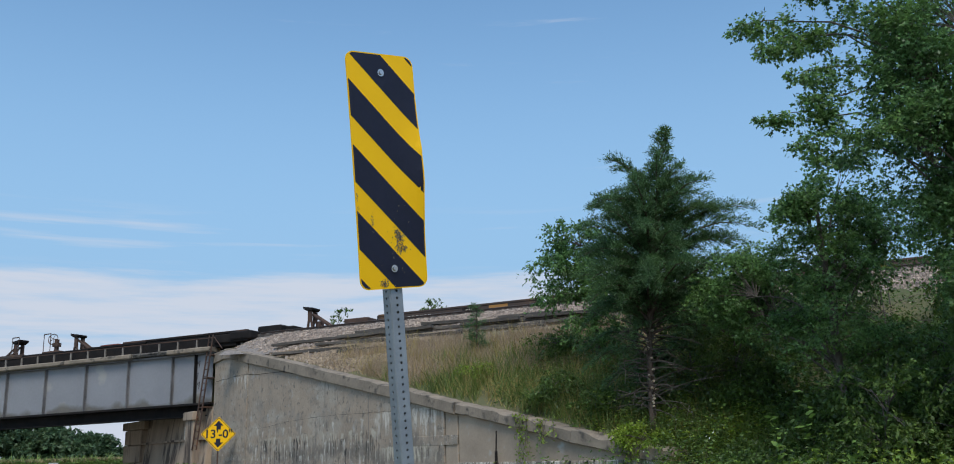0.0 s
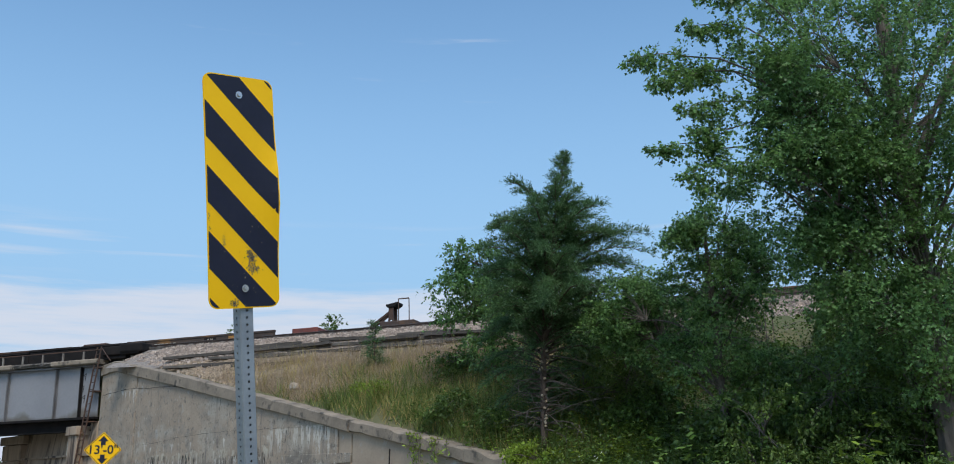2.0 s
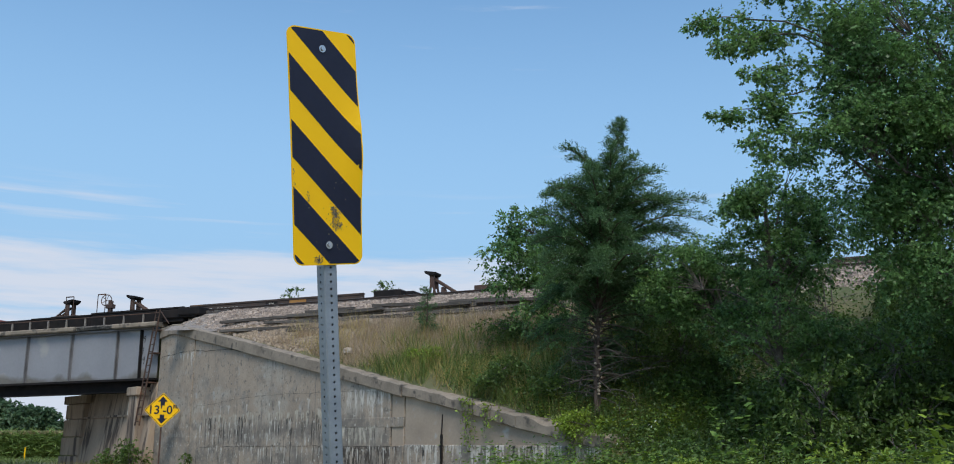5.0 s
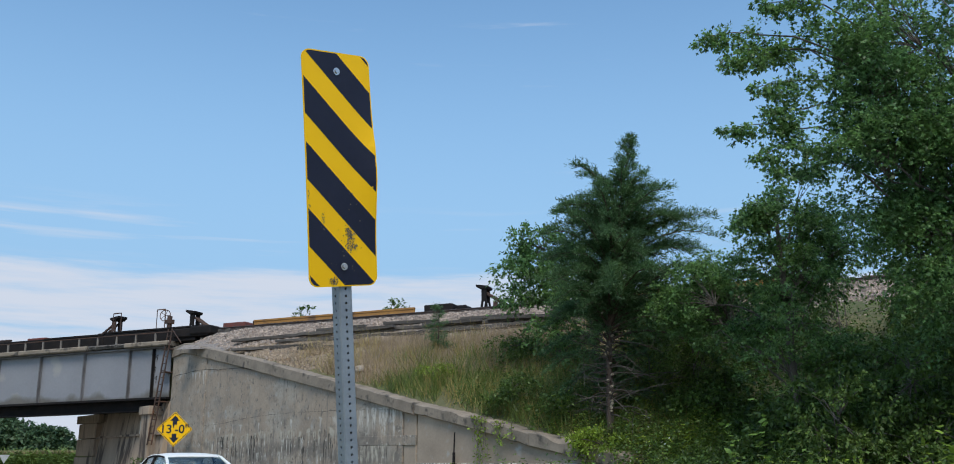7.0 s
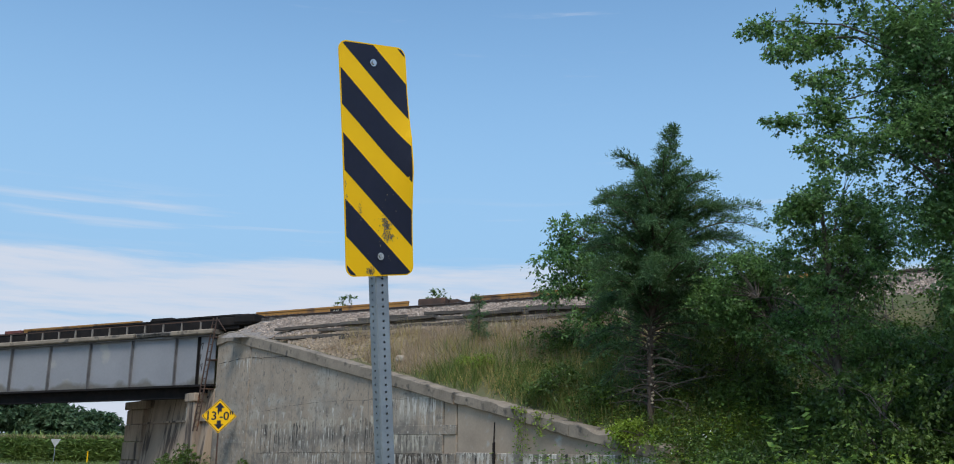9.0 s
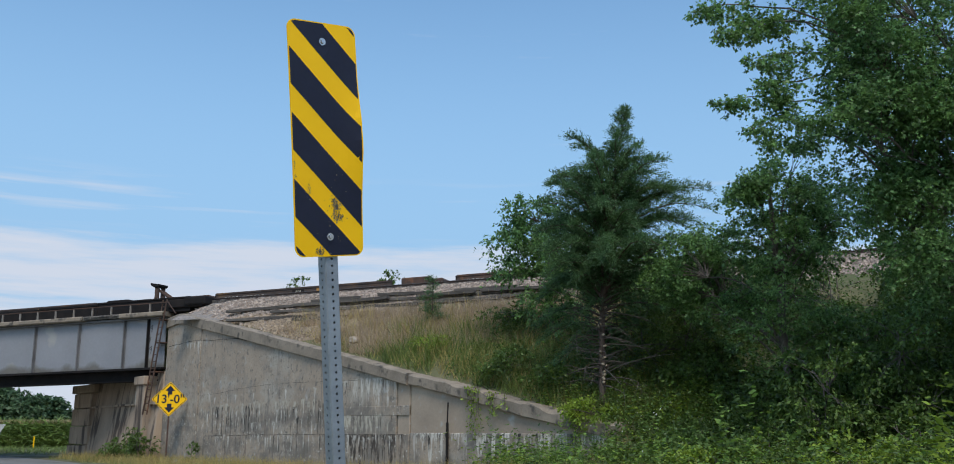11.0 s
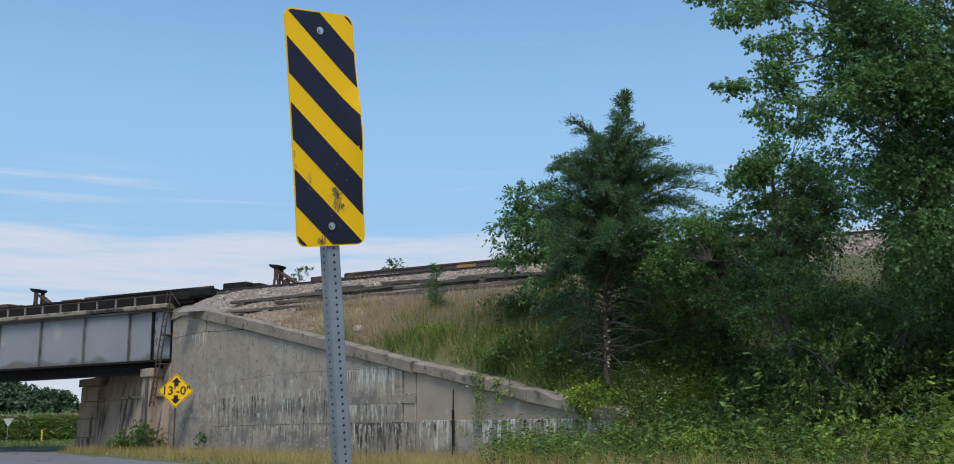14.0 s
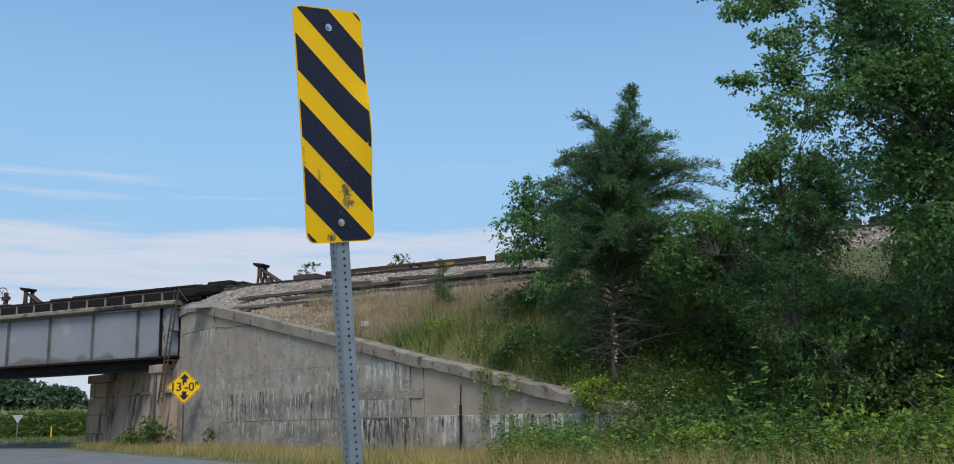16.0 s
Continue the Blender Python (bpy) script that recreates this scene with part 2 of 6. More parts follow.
def streaked_concrete():
    """Weathered wall: chalky runs and black runs below the old pour lines, blotches above."""
    m = M_CONC.copy()
    m.name = "streaked_concrete"
    nt = m.node_tree
    N, L = nt.nodes, nt.links
    b = N["Principled BSDF"]
    col = b.inputs["Base Color"].links[0].from_socket
    tc = N.new("ShaderNodeTexCoord")

    def runs(sx, sz, loc, lo, hi):
        mp = N.new("ShaderNodeMapping")
        mp.inputs["Scale"].default_value, mp.inputs["Location"].default_value = (sx, 1, sz), loc
        L.new(tc.outputs["Object"], mp.inputs[0])
        n = N.new("ShaderNodeTexNoise")
        n.inputs["Scale"].default_value, n.inputs["Detail"].default_value, n.inputs["Roughness"].default_value = 1.0, 6, 0.65
        L.new(mp.outputs[0], n.inputs["Vector"])
        r = N.new("ShaderNodeMapRange")
        r.inputs["From Min"].default_value, r.inputs["From Max"].default_value = lo, hi
        L.new(n.outputs["Fac"], r.inputs["Value"])
        return r.outputs[0]

    def below(z, soft, wob):
        sp = N.new("ShaderNodeSeparateXYZ")
        L.new(tc.outputs["Object"], sp.inputs[0])
        w = N.new("ShaderNodeMath")
        w.operation = "MULTIPLY_ADD"
        w.inputs[1].default_value = wob
        L.new(runs(1.2, 0.3, (3, 0, 1), 0.3, 0.7), w.inputs[0]), L.new(sp.outputs["Z"], w.inputs[2])
        r = N.new("ShaderNodeMapRange")
        r.inputs["From Min"].default_value, r.inputs["From Max"].default_value = z + soft, z
        L.new(w.outputs[0], r.inputs["Value"])
        return r.outputs[0]

    def times(a, c):
        x = N.new("ShaderNodeMath")
        x.operation = "MULTIPLY"
        L.new(a, x.inputs[0]), L.new(c, x.inputs[1])
        return x.outputs[0]

    def over(f, a, c):
        x = N.new("ShaderNodeMix")
        x.data_type = "RGBA"
        L.new(f, x.inputs["Factor"]), L.new(a, x.inputs[6])
        x.inputs[7].default_value = (*c, 1)
        return x.outputs[2]

    foul = runs(0.7, 1.1, (31, 0, 8), 0.43, 0.56)

    def curtain(z0, drop, sx, loc, lo, hi, t0=-5.0, t1=40.0, ragged=0.35):
        """Drips of uneven length that hang from a line at height z0, between t0 and t1 along the wall."""
        sp = N.new("ShaderNodeSeparateXYZ")
        L.new(tc.outputs["Object"], sp.inputs[0])
        start = N.new("ShaderNodeMath")
        start.operation = "MULTIPLY_ADD"
        start.inputs[1].default_value = ragged
        L.new(runs(1.1, 0.0, (loc[0] + 40, 0, 2), 0.3, 0.7), start.inputs[0]), L.new(sp.outputs["Z"], start.inputs[2])
        d = N.new("ShaderNodeMath")
        d.operation = "SUBTRACT"
        d.inputs[0].default_value = z0 + ragged * 0.5
        L.new(start.outputs[0], d.inputs[1])
        reach = N.new("ShaderNodeMath")
        reach.operation = "MULTIPLY_ADD"
        reach.inputs[1].default_value, reach.inputs[2].default_value = drop, -0.10
        L.new(runs(sx, 0.12, loc, lo, hi), reach.inputs[0])
        left = N.new("ShaderNodeMath")
        left.operation = "SUBTRACT"
        L.new(reach.outputs[0], left.inputs[0]), L.new(d.outputs[0], left.inputs[1])
        f = N.new("ShaderNodeMapRange")
        f.inputs["From Min"].default_value, f.inputs["From Max"].default_value = 0.0, 0.16
        L.new(left.outputs[0], f.inputs["Value"])
        g = N.new("ShaderNodeMapRange")
        g.inputs["From Min"].default_value, g.inputs["From Max"].default_value = 0.0, 0.04
        L.new(d.outputs[0], g.inputs["Value"])
        both = times(times(f.outputs[0], g.outputs[0]), runs(10.0, 2.6, (loc[0], 0, 17), 0.40, 0.52))
        both = times(both, runs(0.55, 0.5, (loc[0] + 7, 0, 29), 0.36, 0.50))
        for edge, soft in ((t0, 0.6), (t1, -0.3)):
            r = N.new("ShaderNodeMapRange")
            r.inputs["From Min"].default_value, r.inputs["From Max"].default_value = edge, edge + soft
            L.new(sp.outputs["X"], r.inputs["Value"])
            both = times(both, r.outputs[0])
        return both

    white, cream, black, brown = (0.60, 0.55, 0.47), (0.50, 0.445, 0.35), (0.040, 0.035, 0.030), (0.062, 0.048, 0.038)
    col = over(runs(0.8, 0.8, (21, 0, 3), 0.50, 0.62), col, (0.29, 0.25, 0.205))
    col = over(runs(0.35, 0.5, (71, 0, 13), 0.52, 0.66), col, (0.41, 0.36, 0.295))
    col = over(runs(2.6, 2.2, (12, 0, 23), 0.56, 0.68), col, (0.19, 0.165, 0.135))
    col = over(runs(5.0, 4.0, (2, 0, 33), 0.57, 0.64), col, (0.17, 0.148, 0.12))
    col = over(runs(9.0, 8.0, (6, 0, 53), 0.58, 0.66), col, (0.45, 0.40, 0.33))
    col = over(runs(16.0, 14.0, (9, 0, 13), 0.58, 0.66), col, (0.17, 0.148, 0.12))
    col = over(runs(4.2, 0.18, (91, 0, 3), 0.57, 0.70), col, (0.19, 0.165, 0.14))
    # the damp lower half: a darker crust, then pale and black runs from the old pour lines
    col = over(times(runs(0.6, 0.9, (7, 0, 2), 0.44, 0.58), below(2.4, 0.4, 0.8)), col, (0.20, 0.172, 0.142))
    col = over(curtain(5.45, 1.6, 4.0, (3, 0, 9), 0.50, 0.72, -0.8, 3.4), col, white)
    col = over(curtain(3.14, 1.2, 4.5, (0, 0, 0), 0.44, 0.60, 13.6, 18.0, 0.2), col, white)
    col = over(curtain(3.10, 1.5, 6.5, (15, 0, 0), 0.54, 0.64, 13.6, 18.0, 0.3), col, black)
    for z, drop, sx, shift, lo, hi in ((2.95, 0.55, 4.0, 28, 0.50, 0.62), (2.55, 0.75, 3.4, 8, 0.47, 0.60), (2.25, 0.9, 6.0, 128, 0.52, 0.62), (1.75, 0.7, 5.0, 148, 0.52, 0.62)):
        col = over(curtain(z, drop, sx, (shift, 0, 4), lo, hi, 2.9, 14.0, 0.5), col, white if sx > 3.5 else cream)
    for z, drop, sx, shift in ((2.45, 2.6, 3.0, 11), (2.30, 2.0, 6.5, 51), (1.95, 1.8, 4.5, 111), (1.25, 1.4, 5.0, 75)):
        col = over(times(curtain(z, drop, sx, (shift, 0, 5), 0.53, 0.63, 3.4, 14.2, 0.5), runs(0.5, 0.3, (shift + 60, 0, 8), 0.40, 0.52)), col, black)
    col = over(curtain(1.90, 0.75, 3.6, (33, 0, 1), 0.40, 0.55, 13.9, 18.6, 0.12), col, cream)
    col = over(curtain(1.86, 0.8, 7.0, (37, 0, 1), 0.53, 0.63, 13.9, 18.6, 0.12), col, brown)
    col = over(curtain(1.26, 1.4, 3.2, (71, 0, 3), 0.42, 0.56, 13.4, 18.6, 0.08), col, brown)
    col = over(curtain(1.24, 0.8, 5.0, (23, 0, 1), 0.50, 0.61, 4.0, 18.6, 0.35), col, white)
    # the lower course under the newer panel: white runs under a dirty edge
    col = over(curtain(1.30, 1.1, 2.6, (43, 0, 1), 0.46, 0.60, 18.6, 27.0, 0.2), col, white)
    col = over(times(curtain(1.32, 0.9, 5.5, (47, 0, 2), 0.50, 0.62, 18.6, 27.0, 0.1), runs(0.9, 0.6, (49, 0, 4), 0.44, 0.54)), col, black)
    col = over(times(runs(7.0, 5.0, (5, 0, 41), 0.60, 0.65), below(2.7, 0.2, 0.9)), col, white)
    col = over(times(runs(1.6, 0.5, (4, 0, 9), 0.60, 0.70), below(1.0, 0.6, 0.6)), col, (0.10, 0.068, 0.05))
    L.new(col, b.inputs["Base Color"])
    return m


M_WALL = streaked_concrete()


def girder_stains():
    """Brown and grey-green blotches low on the girder's web, from dirt on its flange."""
    nt = M_STEEL.node_tree
    N, L = nt.nodes, nt.links
    b = N["Principled BSDF"]
    col = b.inputs["Base Color"].links[0].from_socket
    tc, sp, nz = N.new("ShaderNodeTexCoord"), N.new("ShaderNodeSeparateXYZ"), N.new("ShaderNodeTexNoise")
    L.new(tc.outputs["Object"], sp.inputs[0]), L.new(tc.outputs["Object"], nz.inputs["Vector"])
    nz.inputs["Scale"].default_value, nz.inputs["Detail"].default_value = 0.8, 8
    w = N.new("ShaderNodeMath")
    w.operation = "MULTIPLY_ADD"
    w.inputs[1].default_value = -1.6
    L.new(nz.outputs["Fac"], w.inputs[0]), L.new(sp.outputs["Z"], w.inputs[2])
    r = N.new("ShaderNodeMapRange")
    r.inputs["From Min"].default_value, r.inputs["From Max"].default_value, r.inputs["To Max"].default_value = 4.05, 3.75, 0.75
    L.new(w.outputs[0], r.inputs["Value"])
    x = N.new("ShaderNodeMix")
    x.data_type = "RGBA"
    x.inputs[7].default_value = (0.10, 0.082, 0.055, 1)
    L.new(r.outputs[0], x.inputs["Factor"]), L.new(col, x.inputs[6]), L.new(x.outputs[2], b.inputs["Base Color"])


girder_stains()


def glass_mat():
    m = bpy.data.materials.new("tinted_glass")
    m.use_nodes = True
    b = m.node_tree.nodes["Principled BSDF"]
    b.inputs["Base Color"].default_value = (0.62, 0.68, 0.66, 1)
    b.inputs["Roughness"].default_value, b.inputs["Transmission Weight"].default_value, b.inputs["IOR"].default_value = 0.03, 1.0, 1.45
    return m


M_GLASS = glass_mat()


# ---------------------------------------------------------------- mesh helpers
def part(name, bm, material, parent=None, label=""):
    """One mesh object from a bmesh, under a thing or a part."""
    me = bpy.data.meshes.new(name)
    bm.to_mesh(me)
    bm.free()
    me.materials.append(material)
    ob = new(name, me)
    if parent:
        ob.parent = parent
    return tagged(ob, label)


def box(bm, x0, x1, y0, y1, z0, z1, bevel=0.0):
    v = bmesh.ops.create_cube(bm, size=1.0)["verts"]
    bmesh.ops.scale(bm, vec=(x1 - x0, y1 - y0, z1 - z0), verts=v)
    bmesh.ops.translate(bm, vec=((x0 + x1) / 2, (y0 + y1) / 2, (z0 + z1) / 2), verts=v)
    if bevel:
        es = list({e for q in v for e in q.link_edges})
        bmesh.ops.bevel(bm, geom=es, offset=bevel, segments=1, affect="EDGES", profile=0.5)
    return bm


def boxes(*dims, bevel=0.0):
    bm = bmesh.new()
    for d in dims:
        box(bm, *d, bevel=bevel)
    return bm


def tube(bm, a, b, r0, r1=None, seg=8, caps=True):
    """A tapered bar from a to b."""
    a, b = Vector(a), Vector(b)
    d = b - a
    v = bmesh.ops.create_cone(bm, cap_ends=caps, segments=seg, radius1=r0, radius2=r0 if r1 is None else r1, depth=d.length)["verts"]
    bmesh.ops.transform(bm, matrix=Matrix.Translation((a + b) / 2) @ d.to_track_quat("Z", "Y").to_matrix().to_4x4(), verts=v)
    return bm


def tubes(*bars, seg=8):
    bm = bmesh.new()
    for a, b, r in bars:
        tube(bm, a, b, r, seg=seg)
    return bm


def prism(outline, y0, y1):
    """A polygon in x, z drawn out along y."""
    bm = bmesh.new()
    f = bm.faces.new([bm.verts.new((x, y0, z)) for x, z in outline])
    g = bmesh.ops.extrude_face_region(bm, geom=[f])["geom"]
    bmesh.ops.translate(bm, vec=(0, y1 - y0, 0), verts=[q for q in g if isinstance(q, bmesh.types.BMVert)])
    bmesh.ops.recalc_face_normals(bm, faces=bm.faces[:])
    return bm


def soft_edges(bm, width, segments=2):
    bmesh.ops.bevel(bm, geom=[e for e in bm.edges if e.is_manifold and e.calc_face_angle(0) > 0.5], offset=width, segments=segments, affect="EDGES", profile=0.5)
    return bm


def mesh_np(name, verts, faces, material, parent=None, label=""):
    """One mesh object from arrays: verts (n, 3), faces (m, k)."""
    me = bpy.data.meshes.new(name)
    verts, faces = np.asarray(verts, np.float32), np.asarray(faces, np.int32)
    k = faces.shape[1]
    me.vertices.add(len(verts))
    me.vertices.foreach_set("co", verts.ravel())
    me.loops.add(faces.size)
    me.loops.foreach_set("vertex_index", faces.ravel())
    me.polygons.add(len(faces))
    me.polygons.foreach_set("loop_start", np.arange(0, faces.size, k, dtype=np.int32))
    me.polygons.foreach_set("use_smooth", np.zeros(len(faces), bool))
    me.update(calc_edges=True)
    me.materials.append(material)
    ob = new(name, me)
    if parent:
        ob.parent = parent
    return tagged(ob, label)


def thing(name, m, label, category, group="", kind=""):
    ob = new(name)
    ob.empty_display_size = 0.2
    ob.matrix_world = m
    return tagged(ob, label, category, group, kind)


def words(name, text, size, material, parent, m, depth=0.003, bold=0.0):
    """Lettering in the built-in font as a thin mesh."""
    cu = bpy.data.curves.new(name, "FONT")
    cu.body, cu.size, cu.align_x, cu.align_y, cu.extrude = text, size, "CENTER", "CENTER", depth
    cu.resolution_u = 4
    cu.offset = bold
    tmp = bpy.data.objects.new(name, cu)
    scene.collection.objects.link(tmp)
    me = bpy.data.meshes.new_from_object(tmp.evaluated_get(bpy.context.evaluated_depsgraph_get()))
    bpy.data.objects.remove(tmp)
    bpy.data.curves.remove(cu)
    me.materials.clear()
    me.materials.append(material)
    ob = new(name, me)
    ob.parent = parent
    ob.matrix_local = m
    return ob


# ---------------------------------------------------------------- the plan
TRACK_A = math.atan(-0.37)
GRADE = 0.010                                                 # the line falls gently towards the bridge
TRACK = pose(-13.67, 46.0, -9.0 * GRADE, 0, -math.degrees(GRADE), math.degrees(TRACK_A))     # x along the rails, y away from the viewer
TRACK_I = TRACK.inverted()
RAIL_Z = 7.93
FAR_TRACK = 4.3                                               # the second track lies this far beyond the first
WALL_A = math.atan2(-0.746, 0.666)
WALL = pose(-14.3, 44.65, 0, 0, 0, math.degrees(WALL_A))       # x along the wall, y into the bank
WALL_I = WALL.inverted()
WALL_END = 27.3
ROAD_A = math.atan2(-0.807, 0.59)
ROAD = pose(-7.1, 28.7, 0, 0, 0, math.degrees(ROAD_A))         # x along the road, y over its far edge


def wob(x, y, s, a):
    return a * noise.noise((x * s, y * s, 3.1))


CAP_TOP = ((-0.75, 6.82), (0.55, 6.92), (1.0, 6.87), (7.0, 5.69), (9.65, 5.12), (12.9, 4.44), (16.1, 3.77), (18.63, 3.20), (20.7, 2.82), (22.4, 2.48), (23.7, 2.18), (24.9, 1.96), (26.0, 1.73), (27.3, 1.49))


def cap_z(t):
    """Top of the wall's coping."""
    return float(np.interp(t, [a for a, _ in CAP_TOP], [b for _, b in CAP_TOP]))


def hill(n):
    """Height of the railway bank across the track."""
    if n < -3.0:
        return max(0.0, 6.52 + 0.485 * (n + 3.0))
    if n < -1.15:
        return 6.52 + (n + 3.0) / 1.85 * 1.06
    if n < 8.4:
        return 7.58
    return max(0.0, 7.58 - 0.6 * (n - 8.4))


def ground_z(x, y):
    w = WALL_I @ Vector((x, y, 0))
    s, n, _ = TRACK_I @ Vector((x, y, 7.0))
    r = ROAD.inverted() @ Vector((x, y, 0))
    low = -0.04 if -7.45 < r.y < -0.05 else 0.05 + wob(x, y, 0.35, 0.05)
    if w.x < -11.6:
        return low
    behind = w.y > 0.17
    if behind or w.x > WALL_END:
        h = hill(n) + GRADE * (s - 9.0)
        if n < -2.9:
            h += wob(x, y, 0.5, 0.14)
        if w.x < WALL_END:
            h = min(h, cap_z(w.x) - 0.10 + 0.62 * max(0.0, w.y - 0.3))
        if w.x > WALL_END and not behind:
            h = min(h, max(0.0, (r.y - 1.0) * 0.45))
        return max(low, h)
    return low


def onto_ground(x, y, dz=0.0):
    return Vector((x, y, ground_z(x, y) + dz))


# ---------------------------------------------------------------- ground, road
def build_ground():
    ts = np.unique(np.concatenate([[-1500, -700, -350, -180, -110, -80, -60], np.arange(-50, 60.1, 0.8), [WALL_END, WALL_END + 0.02, -11.6, -11.62], [70, 90, 130, 220, 500, 1500]]))
    qs = np.unique(np.concatenate([[-1500, -600, -300, -150, -90, -60], np.arange(-50, 34.1, 0.8), [0.16, 0.18], [45, 60, 90, 150, 300, 700, 1500]]))
    verts = []
    for t in ts:
        for q in qs:
            p = WALL @ Vector((t, q, 0))
            verts.append((p.x, p.y, ground_z(p.x, p.y)))
    nq = len(qs)
    i, j = np.meshgrid(np.arange(len(ts) - 1), np.arange(nq - 1), indexing="ij")
    a = (i * nq + j).ravel()
    ob = mesh_np("ground", verts, np.stack([a, a + nq, a + nq + 1, a + 1], 1), M_SOIL)
    tagged(ob, "grassy verge and railway embankment of dry soil", "ground", kind="structure")


build_ground()


def build_road():
    bm = bmesh.new()
    xs = [-300, -120, -60] + [x * 2.0 for x in range(-20, 31)] + [120, 300]
    prev = None
    for x in xs:
        e = wob(x, 0, 0.4, 0.12)
        row = [bm.verts.new((x, y, z)) for y, z in ((-7.5 + e * 0.5, -0.02), (-7.4, 0.03), (-3.75, 0.05), (-0.1, 0.03), (0.0 + e, -0.02))]
        if prev:
            for k in range(4):
                bm.faces.new((prev[k], row[k], row[k + 1], prev[k + 1]))
        prev = row
    bmesh.ops.recalc_face_normals(bm, faces=bm.faces[:])
    road = part("road", bm, M_ASPH)
    road.matrix_world = ROAD
    tagged(road, "worn grey asphalt country road with patched cracks", "road", kind="structure")


build_road()


# ---------------------------------------------------------------- wing wall and abutment
def build_wall():
    wall = thing("wing_wall", WALL, "weathered concrete wing wall with sloping coping and stains", "wall", kind="structure")
    for t0, t1, y in ((-0.72, 2.96, 0.0), (3.02, 17.90, 0.02), (17.95, 18.60, 0.05), (18.66, WALL_END, 0.05)):
        top = [(t, cap_z(t) - 0.34) for t in (t1, *[c for c, _ in reversed(CAP_TOP) if t0 < c < t1], t0)]
        part("panel", soft_edges(prism([(t0, -0.6), (t1, -0.6)] + top, y, 0.9), 0.02, 1), M_WALL if t0 < 17 else M_CONC, wall)
    part("joint_filler", boxes((2.9, 3.1, 0.09, 0.5, -0.6, 6.1), (17.8, 18.75, 0.12, 0.5, -0.6, 2.9)), M_CRACK, wall)
    # older, rougher lower lift that stands proud beside the smooth new panel
    part("footing_course", soft_edges(prism([(18.68, -0.6), (27.0, -0.6), (27.0, 1.25), (18.68, 1.30)], -0.02, 0.3), 0.02, 1), M_WALL, wall)
    part("footing_course", soft_edges(prism([(17.93, -0.6), (18.62, -0.6), (18.62, 1.27), (17.93, 1.25)], -0.01, 0.3), 0.02, 1), M_WALL, wall)
    part("pour_band", soft_edges(prism([(14.2, 1.90), (18.60, 1.86), (18.60, 2.17), (14.2, 2.20)], 0.012, 0.3), 0.006, 1), M_WALL, wall)

    def coping(a, b, h0, h1, ragged, seed):
        """A coping stone with a chipped and crumbled upper edge."""
        rg = random.Random(seed)
        n = max(2, int((b - a) / 0.14))
        bm = bmesh.new()
        prev = None
        for i in range(n + 1):
            t = a + (b - a) * i / n
            top, h = cap_z(t), h0 + (h1 - h0) * i / n
            chip = ragged * max(0.0, noise.noise((t * 1.3, seed, 0)) + 0.15) + rg.uniform(0, 0.012)
            fall = ragged * max(0.0, noise.noise((t * 2.1, seed, 5)) - 0.15)
            prof = ((0.55, top - h), (-0.07 + rg.uniform(-0.004, 0.004), top - h + fall * 0.8), (-0.09, top - h + 0.02 + fall), (-0.09 + rg.uniform(-0.004, 0.004), top - 0.035 - chip), (-0.055 + chip * 0.8, top - 0.01 - chip * 0.25), (0.1 + chip, top + rg.uniform(-0.012, 0.012)), (0.55, top + rg.uniform(-0.015, 0.01)))
            row = [bm.verts.new((t, y, z)) for y, z in prof]
            if prev:
                for k in range(7):
                    bm.faces.new((prev[k], row[k], row[(k + 1) % 7], prev[(k + 1) % 7]))
            else:
                bm.faces.new(row)
            prev = row
        bm.faces.new(prev[::-1])
        bmesh.ops.recalc_face_normals(bm, faces=bm.faces[:])
        part("coping", bm, M_CAP, wall, "chipped concrete coping")

    for k, (a, b, h0, h1, ragged) in enumerate(((-0.75, 9.2, 0.50, 0.48, 0.05), (9.212, 18.58, 0.47, 0.40, 0.06), (18.66, 21.9, 0.35, 0.38, 0.14), (21.92, 23.9, 0.40, 0.40, 0.24), (23.915, WALL_END + 0.12, 0.40, 0.38, 0.2))):
        coping(a, b, h0, h1, ragged, k + 3)
    # iron reinforcing bar bent out of the wall
    part("rebar", tubes(((20.62, -0.06, 0.1), (20.66, -0.08, 1.6), 0.045), ((20.66, -0.08, 1.6), (20.72, -0.10, 2.2), 0.022)), M_BLACK, wall)
    rng = random.Random(12)

    # thin dark strips on the face stand in for shaded, dirty grooves
    def crack(name, pts, w, m):
        bm = bmesh.new()
        prev = None
        for i in range(len(pts) - 1):
            (t0, z0), (t1, z1) = pts[i], pts[i + 1]
            n = max(2, int(math.hypot(t1 - t0, z1 - z0) / 0.25))
            for k in range(n + (i == len(pts) - 2)):
                f = k / n
                t, z = t0 + (t1 - t0) * f + rng.uniform(-0.03, 0.03), z0 + (z1 - z0) * f + rng.uniform(-0.015, 0.015)
                h = w * rng.uniform(0.1, 0.8)
                row = (bm.verts.new((t, -0.006, z - h)), bm.verts.new((t, -0.006, z + h)))
                if prev:
                    bm.faces.new((prev[0], row[0], row[1], prev[1]))
                prev = row
        return part(name, bm, m, wall)

    crack("crack", [(-0.5, 5.42), (2.6, 5.50), (4.2, 5.36), (6.3, 5.30), (8.3, 4.98)], 0.028, M_CRACK)
